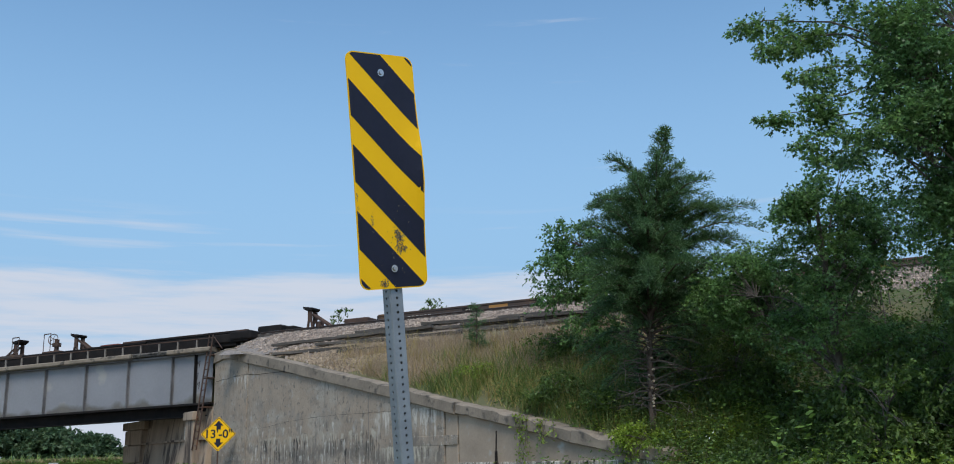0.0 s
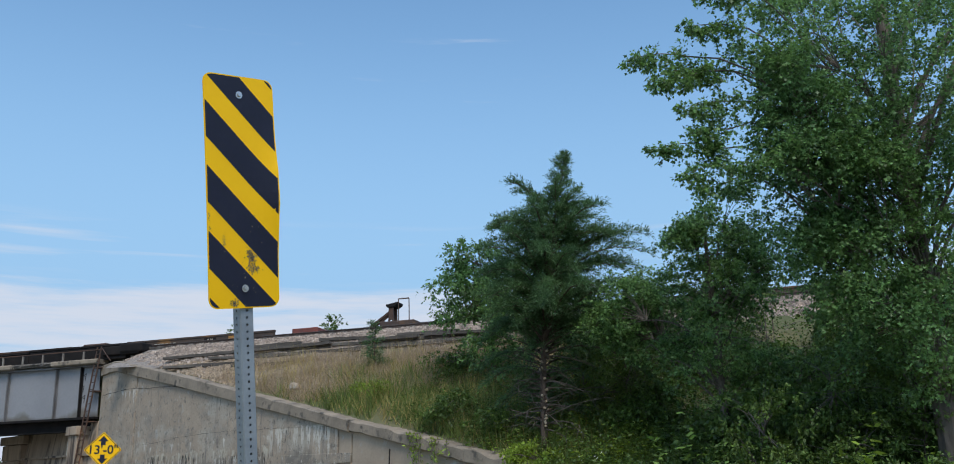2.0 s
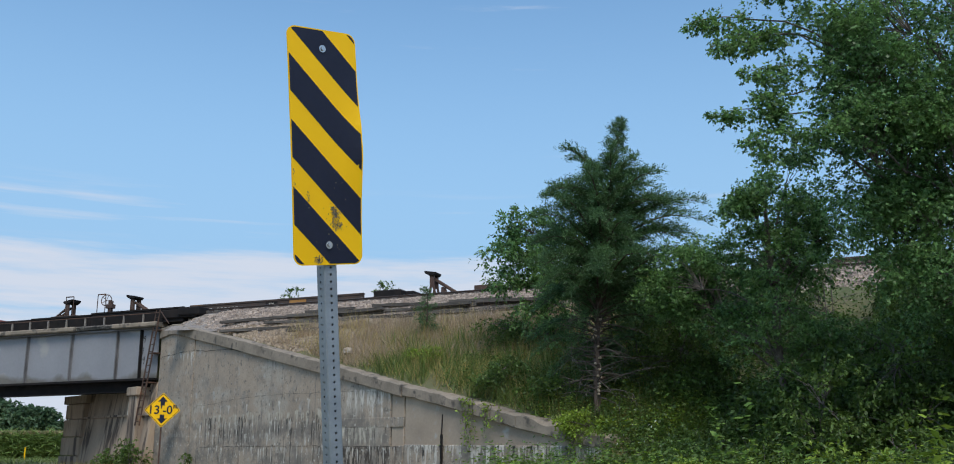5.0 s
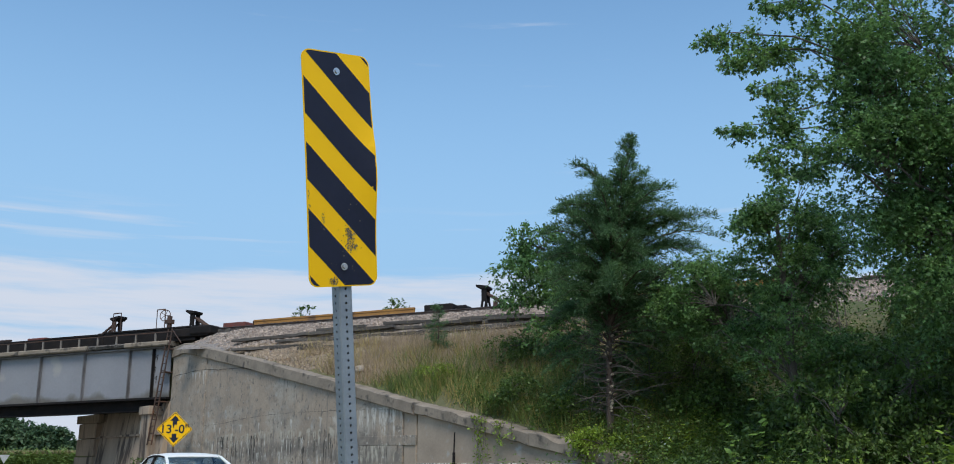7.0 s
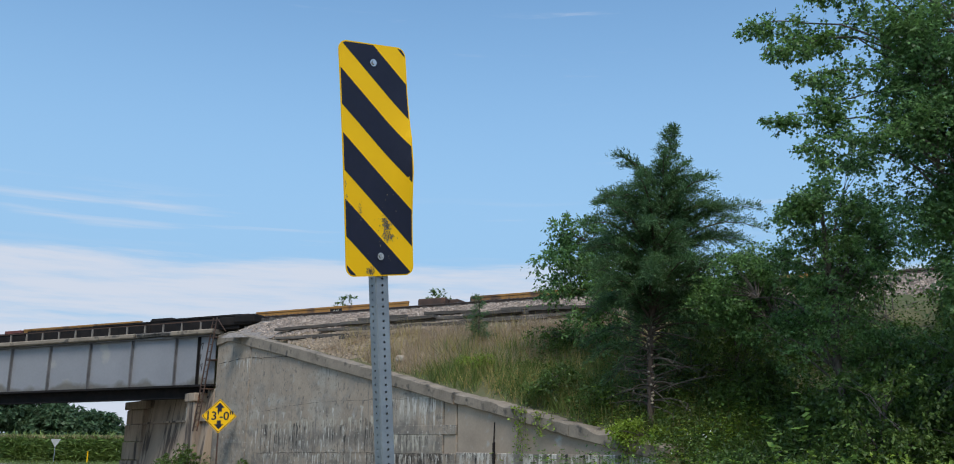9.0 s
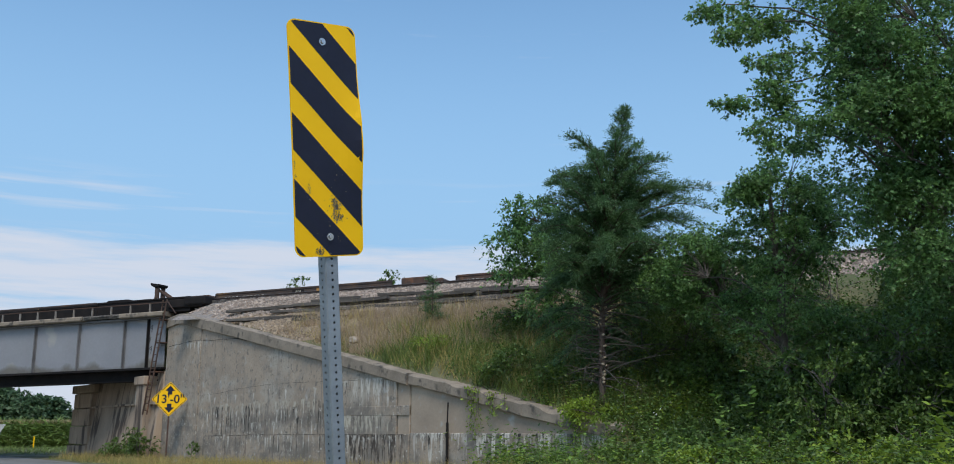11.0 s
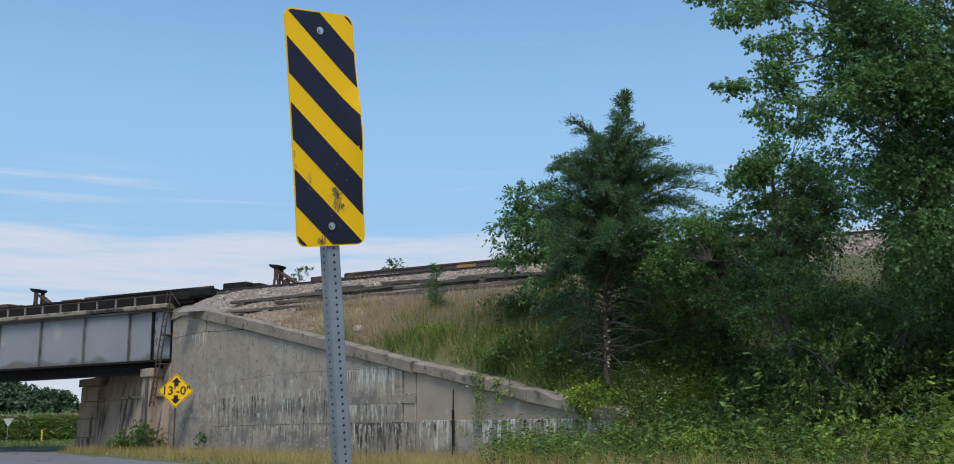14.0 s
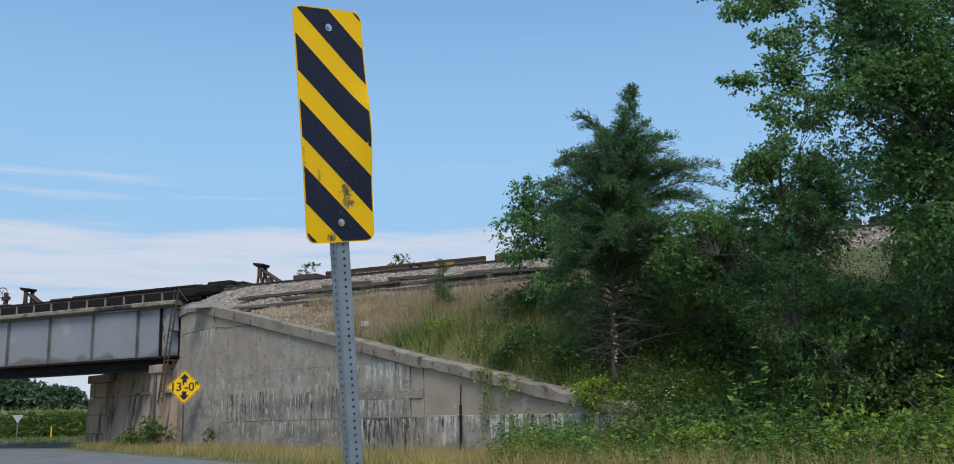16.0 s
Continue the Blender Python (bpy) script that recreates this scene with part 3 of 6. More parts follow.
    crack("pour_line", [(3.1, 2.95), (5.0, 3.0), (7.1, 3.14), (9.6, 3.22), (14.5, 3.14), (17.9, 3.04)], 0.009, M_CRACK)
    crack("pour_line", [(4.0, 1.20), (8.0, 1.24), (13.7, 1.26), (18.5, 1.24)], 0.014, M_CRACK)
    crack("crack", [(12.6, 4.2), (12.7, 3.7), (12.4, 3.2)], 0.012, M_CRACK)
    crack("crack", [(6.0, 2.4), (6.1, 1.3), (5.9, 0.3)], 0.012, M_CRACK)
    crack("crack", [(10.6, 3.1), (10.5, 2.5)], 0.012, M_CRACK)
    crack("crack", [(15.0, 3.1), (15.05, 2.2)], 0.012, M_CRACK)
    # unreadable chalk scrawl as plain strokes
    for t, z, w in ((0.5, 2.05, 2.2), (0.9, 1.65, 1.5), (0.9, 1.2, 0.9), (10.6, 1.0, 1.1), (10.6, 0.45, 0.9)):
        bm = bmesh.new()
        x = t
        while x < t + w:
            h = rng.uniform(0.12, 0.3)
            for _ in range(2):
                a, b = rng.uniform(-0.08, 0.08), rng.uniform(0.02, 0.035)
                y = 0.012 if x > 3 else -0.008
                bm.faces.new([bm.verts.new(q) for q in ((x, y, z), (x + b, y, z), (x + b + a, y, z + h), (x + a, y, z + h))])
                x += rng.uniform(0.06, 0.16)
        part("chalk_mark", bm, M_CHALK, wall)
    return wall


build_wall()


def build_abutment():
    ab = thing("bridge_abutment", WALL, "brown-stained concrete bridge abutment with battered face", "abutment", kind="structure")
    bm = bmesh.new()
    face = []
    for t, out in ((-0.75, 0.0), (-9.08, -1.4)):
        face.append([bm.verts.new(v) for v in ((t + out * 1.1, -0.6, -0.5), (t + out, -0.5, 0.0), (t, 0.02, 4.25), (t, 4.0, 4.25), (t + out * 1.1, 4.0, -0.5))])
    for k in range(5):
        bm.faces.new((face[0][k], face[0][(k + 1) % 5], face[1][(k + 1) % 5], face[1][k]))
    bm.faces.new(face[0]), bm.faces.new(face[1][::-1])
    bmesh.ops.recalc_face_normals(bm, faces=bm.faces[:])
    part("body", bm, M_ABUT, ab)
    part("belt_course", boxes((-9.5, -0.75, -0.32, 0.4, 2.68, 2.78)), M_ABUT, ab)
    part("back_wall", boxes((-10.0, -0.75, 1.6, 2.2, 4.25, 7.3)), M_ABUT, ab)
    # corner pillar beside the ladder
    part("pillar", soft_edges(boxes((-2.6, -1.6, -0.62, 0.3, -0.5, 3.65)), 0.03), M_ABUT, ab)
    part("pillar_cap", soft_edges(boxes((-2.72, -1.5, -0.72, 0.3, 3.63, 4.05)), 0.04), M_ABUT, ab)
    # far stub of stacked blocks
    z = -0.5
    for h in (1.25, 1.0, 0.95, 0.83):
        part("block", soft_edges(boxes((-12.1 + z * 0.03, -9.3, -0.55 + z * 0.05, 1.2, z, z + h - 0.03)), 0.05), M_ABUT, ab)
        z += h
    part("stub_cap", soft_edges(boxes((-12.4, -8.9, -0.45, 1.3, z, z + 0.44)), 0.05), M_ABUT, ab)
    part("lifting_eye", tubes(((-10.9, 0, z + 0.4), (-10.9, 0, z + 0.72), 0.02), ((-10.9, 0, z + 0.72), (-10.7, 0, z + 0.72), 0.02), ((-10.7, 0, z + 0.72), (-10.7, 0, z + 0.4), 0.02)), M_RUST, ab)
    part("notice_plate", boxes((-3.2, -2.7, -0.40, -0.34, 2.75, 3.4)), M_PALE, ab)


build_abutment()


# ---------------------------------------------------------------- bridge
def build_bridge():
    br = thing("railway_bridge", TRACK, "grey painted plate girder railway bridge with rusty edges", "bridge", kind="structure")
    x0, x1 = -46.0, -0.95
    part("near_girder", boxes((x0, x1, -1.02, -0.97, 4.56, 6.98)), M_STEEL, br)
    part("top_flange", boxes((x0, x1, -1.2, -0.75, 6.93, 7.02)), M_STIFF, br)
    # black flange and an added black beam put the underside's shade into colour
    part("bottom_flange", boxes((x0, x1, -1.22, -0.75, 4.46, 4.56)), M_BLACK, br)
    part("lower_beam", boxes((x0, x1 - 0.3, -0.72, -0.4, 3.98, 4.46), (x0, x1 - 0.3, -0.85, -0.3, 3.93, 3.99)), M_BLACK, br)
    x = -1.95
    k = 0
    while x > x0:
        part("stiffener", boxes((x - 0.022, x + 0.022, -1.17, -1.02, 4.56, 6.93), (x + 0.022, x + 0.07, -1.04, -1.022, 4.56, 6.93)), M_STIFF if k else M_BLACK, br)
        x -= 1.44 if k == 0 else 2.87
        k += 1
    for a, z, h in ((-1.78, 6.3, 0.34), (-1.86, 5.75, 0.30), (-1.76, 5.25, 0.36)):
        part("paint_scrawl", tubes(((a, -1.024, z), (a + 0.05, -1.024, z + h), 0.012), ((a + 0.05, -1.024, z + h), (a - 0.09, -1.024, z + h * 0.7), 0.012), ((a - 0.09, -1.024, z + h * 0.7), (a + 0.03, -1.024, z + h * 0.45), 0.012)), M_BLACK, br)
    # near-black colour holds the shade under the deck for far girder and floor
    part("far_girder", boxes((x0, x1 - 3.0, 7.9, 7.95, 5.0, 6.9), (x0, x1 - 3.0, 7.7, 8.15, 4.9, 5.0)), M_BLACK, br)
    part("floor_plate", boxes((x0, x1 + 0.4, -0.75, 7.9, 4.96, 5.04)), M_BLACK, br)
    # concrete walkway slabs on the girder, one of them spalled and black
    edges = [x1 + 0.1, -3.55, -5.85, -10.45, -14.6, -20.1, -26.0, -32.0, -38.0, -44.0]
    rg = random.Random(3)
    for i, (a, b) in enumerate(zip(edges[1:], edges)):
        n = max(3, int((b - a) / 0.22))
        bm = bmesh.new()
        prev = None
        for k in range(n + 1):
            x = a + 0.02 + (b - a - 0.04) * k / n
            d = rg.uniform(0, 0.025) if i != 1 else rg.uniform(0.02, 0.12)
            row = [bm.verts.new(v) for v in ((x, 0.0, 7.02), (x, -1.38 + d, 7.02 + d * 0.5), (x, -1.42 + d, 7.06 + d), (x, -1.42 + d * 0.6, 7.22 - d * 0.4), (x, -1.38 + d, 7.26), (x, 0.0, 7.27))]
            if prev:
                for m in range(6):
                    bm.faces.new((prev[m], row[m], row[(m + 1) % 6], prev[(m + 1) % 6]))
            else:
                bm.faces.new(row)
            prev = row
        bm.faces.new(prev[::-1])
        bmesh.ops.recalc_face_normals(bm, faces=bm.faces[:])
        part("walkway_slab", bm, M_SPALL if i == 1 else M_CAP, br, "spalled black walkway slab" if i == 1 else "")
    # ballast curb behind the posts, stepped down along the bridge, then posts and hand rail
    for a, b, z in ((-5.3, 0.35, 7.97), (-9.2, -5.32, 7.90), (-14.0, -9.22, 7.86), (x0, -14.02, 7.80)):
        part("ballast_curb", soft_edges(boxes((a, b, -0.95, -0.55, 7.24, z - 0.08)), 0.02, 1), M_BLACK, br)
        part("curb_rail", boxes((a, b, -0.99, -0.5, z - 0.08, z)), M_BLACK, br)
    x = -1.72
    while x > -44:
        part("post", boxes((x - 0.035, x + 0.035, -1.36, -1.29, 7.26, 7.66)), M_POST, br)
        x -= 1.19
    part("hand_rail", boxes((x0, -0.6, -1.37, -1.29, 7.66, 7.70)), M_RUST, br)
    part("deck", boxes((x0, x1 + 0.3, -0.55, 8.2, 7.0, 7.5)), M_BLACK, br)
    part("end_beam", soft_edges(boxes((-0.9, 1.15, -1.05, -0.55, 7.42, 7.85)), 0.05), M_BLACK, br)
    part("end_block", soft_edges(boxes((0.1, 1.35, -1.12, -0.3, 7.50, 7.92)), 0.08), M_BLACK, br)
    return br


build_bridge()


def build_ladder():
    ld = thing("access_ladder", WALL, "rusty iron access ladder fixed to the wall corner", "ladder")
    def side(x, z):
        """A point on the leaning ladder: x across it, z up."""
        f = (z - 2.2) / 5.5
        return (-1.60 + 0.70 * f + x * (0.52 - 0.08 * f), -0.62 + 0.34 * f, z)

    for x in (0, 1):
        part("rail", tubes((side(x, 2.2), side(x, 7.7), 0.036)), M_RUST, ld)
    z = 2.4
    while z < 7.6:
        part("rung", tubes((side(0, z), side(1, z), 0.02), seg=6), M_RUST, ld)
        z += 0.33
    for z in (4.2, 5.6, 6.7):
        x, y, _ = side(0.5, z)
        part("bracket", boxes((x - 0.25, x + 0.25, y, 0.02, z, z + 0.05)), M_RUST, ld)
    part("brace", tubes((side(1, 7.65), (0.25, -0.1, 6.95), 0.022)), M_RUST, ld)


build_ladder()


# ---------------------------------------------------------------- track
def build_track():
    tr = thing("railway_track", TRACK, "rusty steel rails on dark timber ties", "track", kind="structure")
    prof = ((-0.07, 0), (0.07, 0), (0.07, 0.02), (0.012, 0.045), (0.012, 0.125), (0.036, 0.135), (0.036, 0.17), (-0.036, 0.17), (-0.036, 0.135), (-0.012, 0.125), (-0.012, 0.045), (-0.07, 0.02))
    for y in (0.0, 1.505, FAR_TRACK, FAR_TRACK + 1.505):
        bm = bmesh.new()
        ends = [[bm.verts.new((x, y + a, RAIL_Z - 0.172 + z)) for a, z in prof] for x in (-60, 520)]
        for k in range(len(prof)):
            bm.faces.new((ends[0][k], ends[0][(k + 1) % 12], ends[1][(k + 1) % 12], ends[1][k]))
        bmesh.ops.recalc_face_normals(bm, faces=bm.faces[:])
        part("rail", bm, M_RAIL, tr)
        part("running_surface", boxes((-60, 520, y - 0.03, y + 0.03, RAIL_Z - 0.001, RAIL_Z + 0.002)), M_RAILTOP, tr)
    me = None
    for x, y in [(-30.0 + 0.56 * k, y) for y in (0.0, FAR_TRACK) for k in range(134)]:
        if me is None:
            tie = part("tie", boxes((-0.11, 0.11, -0.55, 2.05, RAIL_Z - 0.34, RAIL_Z - 0.175), bevel=0.01), M_TIE, tr)
            me = tie.data
        else:
            tie = new("tie", me)
            tie.parent = tr
        tie.location = (x, y, 0)


build_track()


def over_wall(p):
    """The highest that loose stone lies behind the wall's coping."""
    w = WALL_I @ Vector((p[0], p[1], 0))
    return cap_z(w.x) - 0.04 + 0.66 * max(0.0, w.y - 0.3) if w.x < WALL_END else 99.0


def build_ballast():
    rng = np.random.default_rng(5)
    bed = []
    ss = np.concatenate([np.arange(1.0, 60.1, 0.6), np.arange(70, 521, 30)])
    prof = [(-3.05, 6.50), (-2.6, 6.78), (-2.0, 7.18), (-1.5, 7.42), (-1.1, 7.54), (-0.6, 7.58), (0.75, 7.66), (2.6, 7.66), (3.4, 7.6), (5.05, 7.70), (6.9, 7.64), (8.2, 7.1), (9.0, 6.9)]
    for s in ss:
        for n, z in prof:
            p = TRACK @ Vector((s, n + wob(s, n, 0.8, 0.12), z + wob(s, n, 1.1, 0.05)))
            p.z = min(p.z, over_wall(p))
            bed.append(p[:])
    k = len(prof)
    i, j = np.meshgrid(np.arange(len(ss) - 1), np.arange(k - 1), indexing="ij")
    a = (i * k + j).ravel()
    tagged(mesh_np("ballast_bed", bed, np.stack([a, a + k, a + k + 1, a + 1], 1), M_BED), "grey-pink crushed stone ballast bed under the track", "ballast", kind="structure")
    # loose stones
    cube = np.array([(-1, -1, -1), (1, -1, -1), (1, 1, -1), (-1, 1, -1), (-1, -1, 1), (1, -1, 1), (1, 1, 1), (-1, 1, 1)], float)
    quads = np.array([(4, 5, 6, 7), (0, 1, 5, 4), (1, 2, 6, 5), (2, 3, 7, 6), (3, 0, 4, 7)])
    count = 34000
    s = rng.uniform(-0.5, 36, count)
    n = -3.1 + 2.05 * rng.random(count) ** 0.9
    n = np.where(rng.random(count) < 0.06, n - rng.random(count) * 2.2, n)
    zs = np.interp(n, [-6, -3.05, -2.6, -2.0, -1.5, -1.1], [5.05, 6.50, 6.78, 7.16, 7.42, 7.53])
    spots = [TRACK @ Vector((a, b, 7.0)) for a, b in zip(s, n)]
    zs = np.minimum(zs, [over_wall(q) for q in spots])
    keep = np.array([(WALL_I @ q).y > 0.45 for q in spots])
    s, n, zs = s[keep], n[keep], zs[keep]
    count = len(s)
    size = rng.uniform(0.022, 0.058, count)
    V = cube[None] * (size[:, None] * rng.uniform(0.6, 1.1, (count, 3)))[:, None, :] + rng.normal(0, 0.22, (count, 8, 3)) * size[:, None, None]
    ang = rng.uniform(0, 6.28, count)
    c, sn = np.cos(ang), np.sin(ang)
    X = V[..., 0] * c[:, None] - V[..., 1] * sn[:, None]
    Y = V[..., 0] * sn[:, None] + V[..., 1] * c[:, None]
    W = np.stack([X + s[:, None], Y + n[:, None], V[..., 2] + zs[:, None] + 0.02], -1).reshape(-1, 3)
    R = np.array(TRACK.to_3x3())
    W = W @ R.T + np.array(TRACK.translation)
    F = (quads[None] + 8 * np.arange(count)[:, None, None]).reshape(-1, 4)
    tagged(mesh_np("ballast_stones", W, F, M_STONE), "loose grey and pinkish ballast stones on the bank", "ballast", kind="stuff")


build_ballast()


# ---------------------------------------------------------------- striped marker beside the viewer
def rounded(w, h, r, k=6):
    """Outline of a rectangle with round corners, centred, anticlockwise, in x, z."""
    pts = []
    for cx, cz, a0 in ((w / 2 - r, h / 2 - r, 0), (-w / 2 + r, h / 2 - r, 90), (-w / 2 + r, -h / 2 + r, 180), (w / 2 - r, -h / 2 + r, 270)):
        for i in range(k + 1):
            a = radians(a0 + 90 * i / k)
            pts.append((cx + r * math.cos(a), cz + r * math.sin(a)))
    return pts


def clip(poly, nx, nz, d):
    """The part of a convex polygon where nx*x + nz*z <= d."""
    res = []
    for (x0, z0), (x1, z1) in zip(poly, poly[1:] + poly[:1]):
        a, b = nx * x0 + nz * z0 - d, nx * x1 + nz * z1 - d
        if a <= 0:
            res.append((x0, z0))
        if a * b < 0:
            f = a / (a - b)
            res.append((x0 + f * (x1 - x0), z0 + f * (z1 - z0)))
    return res


def tidy(poly):
    res = []
    for p in poly:
        if not res or math.dist(p, res[-1]) > 1e-4:
            res.append(p)
    return res[:-1] if len(res) > 2 and math.dist(res[0], res[-1]) < 1e-4 else res


def bend(x, z):
    """The plate is slightly bowed, and dented forward along its right edge to fit the camera's view."""
    y = 0.006 * (z / 0.45) ** 2
    y -= 0.024 * math.exp(-((z - 0.0) / 0.17) ** 2) * max(0.0, (x - 0.01) / 0.14) ** 2
    y += 0.0025 * math.sin(z * 55) * math.exp(-((z - 0.02) / 0.10) ** 2) * max(0.0, (x - 0.10) / 0.05) ** 2
    y += 0.004 * math.exp(-((x + 0.005) ** 2 + (z - 0.376) ** 2) / 0.0006)
    return y


def plate(poly, y0, y1, fine):
    """A thin plate from an outline, cut into a grid so that it can bow."""
    bm = bmesh.new()
    f = bm.faces.new([bm.verts.new((x, 0, z)) for x, z in poly])
    for i in range(-9, 10):
        for co, no in (((0, 0, i * fine * 1.5), (0, 0, 1)), ((i * fine, 0, 0), (1, 0, 0))):
            bmesh.ops.bisect_plane(bm, geom=bm.verts[:] + bm.edges[:] + bm.faces[:], plane_co=co, plane_no=no, dist=1e-6)
    front = bm.faces[:]
    ext = bmesh.ops.extrude_face_region(bm, geom=front)["geom"]
    back = {q for q in ext if isinstance(q, bmesh.types.BMVert)}
    for v in bm.verts:
        v.co.y = (y1 if v in back else y0) + bend(v.co.x, v.co.z)
    bmesh.ops.recalc_face_normals(bm, faces=bm.faces[:])
    return bm


def perforated_tube(size, length, pitch, r):
    """Square tube with a row of round holes in each face; hangs down from z = 0."""
    verts, faces = [], []
    h = size / 2
    ring = [(math.cos(radians(45 * i)), math.sin(radians(45 * i))) for i in range(8)]
    for f in range(4):
        c, s = math.cos(f * math.pi / 2), math.sin(f * math.pi / 2)
        for k in range(int(length / pitch)):
            zc = -pitch * (k + 0.5)
            base = len(verts)
            for depth in (0, 1):
                for a, b in ring:
                    m = max(abs(a), abs(b))
                    x, z, y = (a / m * (h - 0.004), b / m * pitch / 2, -h) if depth == 0 else (a * r, b * r, -h)
                    verts.append((x * c - y * s, x * s + y * c, zc + z))
            for a, b in ring:
                verts.append((a * r * c + (h - 0.003) * s, a * r * s - (h - 0.003) * c, zc + b * r))
            for i in range(8):
                j = (i + 1) % 8
                faces.append((base + i, base + j, base + 8 + j, base + 8 + i))
                faces.append((base + 8 + i, base + 8 + j, base + 16 + j, base + 16 + i))
        # rounded edge strip
        base = len(verts)
        n = int(length / pitch) * pitch
        for x, y in ((h - 0.004, -h), (h, -h + 0.004)):
            for z in (0, -n):
                verts.append((x * c - y * s, x * s + y * c, z))
        faces.append((base, base + 1, base + 3, base + 2))
    return verts, faces


MARK_T, MARK_B = Vector((-0.198, 3.852, 2.772)), Vector((-0.167, 3.990, 2.021))
MARK_R = Vector((0.219, 0.182, 0.039))


def build_marker():
    up = (MARK_T - MARK_B).normalized()
    right = (MARK_R - up * MARK_R.dot(up)).normalized()
    back = up.cross(right).normalized()
    c = (MARK_T + MARK_B) / 2
    m = Matrix(((right.x, back.x, up.x, c.x), (right.y, back.y, up.y, c.y), (right.z, back.z, up.z, c.z), (0, 0, 0, 1)))
    mk = thing("object_marker", m, "yellow and black diagonal striped object marker on a perforated post", "road sign")
    W, H = 0.305, 0.914
    part("plate", plate(rounded(W, H, 0.038), 0.0, 0.003, 0.03), M_YEL, mk)
    inner = rounded(W - 0.010, H - 0.010, 0.034)
    q = math.sqrt(0.5)
    for k in range(-2, 4):
        hi, lo = H / 2 - (0.103 + 0.254 * k), H / 2 - (0.246 + 0.254 * k)      # at the left edge
        poly = clip(clip(inner, q, q, q * (hi - W / 2)), -q, -q, -q * (lo - W / 2))
        poly = tidy(poly)
        if len(poly) > 2:
            part("stripe", plate(poly, -0.0009, -0.0002, 0.03), M_NAVY, mk, "dark navy-black diagonal stripe")
    for z in (0.381, -0.381):
        bm = bmesh.new()
        y = bend(0, z) - 0.003
        tube(bm, (0, y, z), (0, y - 0.002, z), 0.0145, seg=16)
        tube(bm, (0, y - 0.002, z), (0, y - 0.008, z), 0.0095, 0.008, seg=6)
        part("bolt", bm, M_CHROME, mk)
    v, f = perforated_tube(0.058, 3.2, 0.0275, 0.0052)
    post = mesh_np("post", v, f, M_GALV, mk, "galvanised square post with round holes")
    post.location = (0.012, 0.045, 0.40)
    # scuffs where the sheeting has worn through
    rng = random.Random(4)
    bm = bmesh.new()
    for cx, cz, n, sx, sz in ((0.030, -0.262, 190, 0.010, 0.013), (0.022, -0.240, 60, 0.012, 0.008), (0.040, -0.305, 150, 0.014, 0.007), (-0.045, -0.44, 130, 0.010, 0.010), (-0.145, -0.13, 24, 0.004, 0.03), (-0.085, -0.205, 26, 0.004, 0.018), (0.03, -0.16, 10, 0.03, 0.04), (0.02, -0.36, 14, 0.03, 0.04)):
        for _ in range(n):
            x, z = cx + rng.gauss(0, sx), cz + rng.gauss(0, sz)
            if abs(x) > 0.146 or abs(z) > 0.45:
                continue
            r = rng.uniform(0.0005, 0.0030)
            pts = [(x + r * rng.uniform(0.4, 1.2) * math.cos(a), z + r * rng.uniform(0.5, 1.6) * math.sin(a)) for a in (0, 1.1, 2.3, 3.3, 4.4, 5.4)]
            bm.faces.new([bm.verts.new((px, bend(px, pz) - 0.0013, pz)) for px, pz in reversed(pts)])
    tagged(part("scuffing", bm, M_SCUFF, mk, "grey scuffs in the worn sheeting"), kind="stuff")
    return mk


M_SCUFF = mat("scuffed_sheeting", (0.22, 0.17, 0.09), (0.12, 0.10, 0.075), 60.0, 0.8, bump=0.1, island=0.6)
build_marker()


# ---------------------------------------------------------------- low clearance sign
def build_clearance_sign():
    pos = Vector((-13.62, 42.6, 2.83))
    to = (Vector((0.4, 0.5, 0)) - Vector((pos.x, pos.y, 0))).normalized()
    rz = math.degrees(math.atan2(to.y, to.x)) + 90
    sg = thing("clearance_sign", pose(pos.x, pos.y, pos.z, 0, 0, rz), "yellow diamond low clearance sign reading 13'-0\" on a thin pole", "road sign")

    def diamond(half, r):
        pts = rounded(half * math.sqrt(2), half * math.sqrt(2), r, 4)
        q = math.sqrt(0.5)
        return [(q * (x - z), q * (x + z)) for x, z in pts]

    part("plate", prism(diamond(0.78, 0.07), 0.0, 0.006), M_YEL, sg)
    ring = bmesh.new()
    a, b = diamond(0.745, 0.06), diamond(0.715, 0.055)
    va, vb = [ring.verts.new((x, -0.004, z)) for x, z in a], [ring.verts.new((x, -0.004, z)) for x, z in b]
    for i in range(len(a)):
        j = (i + 1) % len(a)
        ring.faces.new((va[i], va[j], vb[j], vb[i]))
    part("border", ring, M_NAVY, sg)
    for s in (1, -1):
        pts = [(0, 0.60 * s), (0.21, 0.37 * s), (0.095, 0.37 * s), (0.095, 0.20 * s), (-0.095, 0.20 * s), (-0.095, 0.37 * s), (-0.21, 0.37 * s)]
        part("arrow", prism(pts if s < 0 else pts[::-1], -0.005, -0.002), M_NAVY, sg)
    words("lettering", "13'-0\"", 0.53, M_NAVY, sg, pose(0, -0.005, -0.01, 90, 0, 0), bold=0.007)
    part("pole", boxes((-0.035, 0.035, 0.008, 0.05, -2.9, 0.7)), M_RUST, sg)


build_clearance_sign()


# ---------------------------------------------------------------- train of empty spine cars
SPEED = 27.8


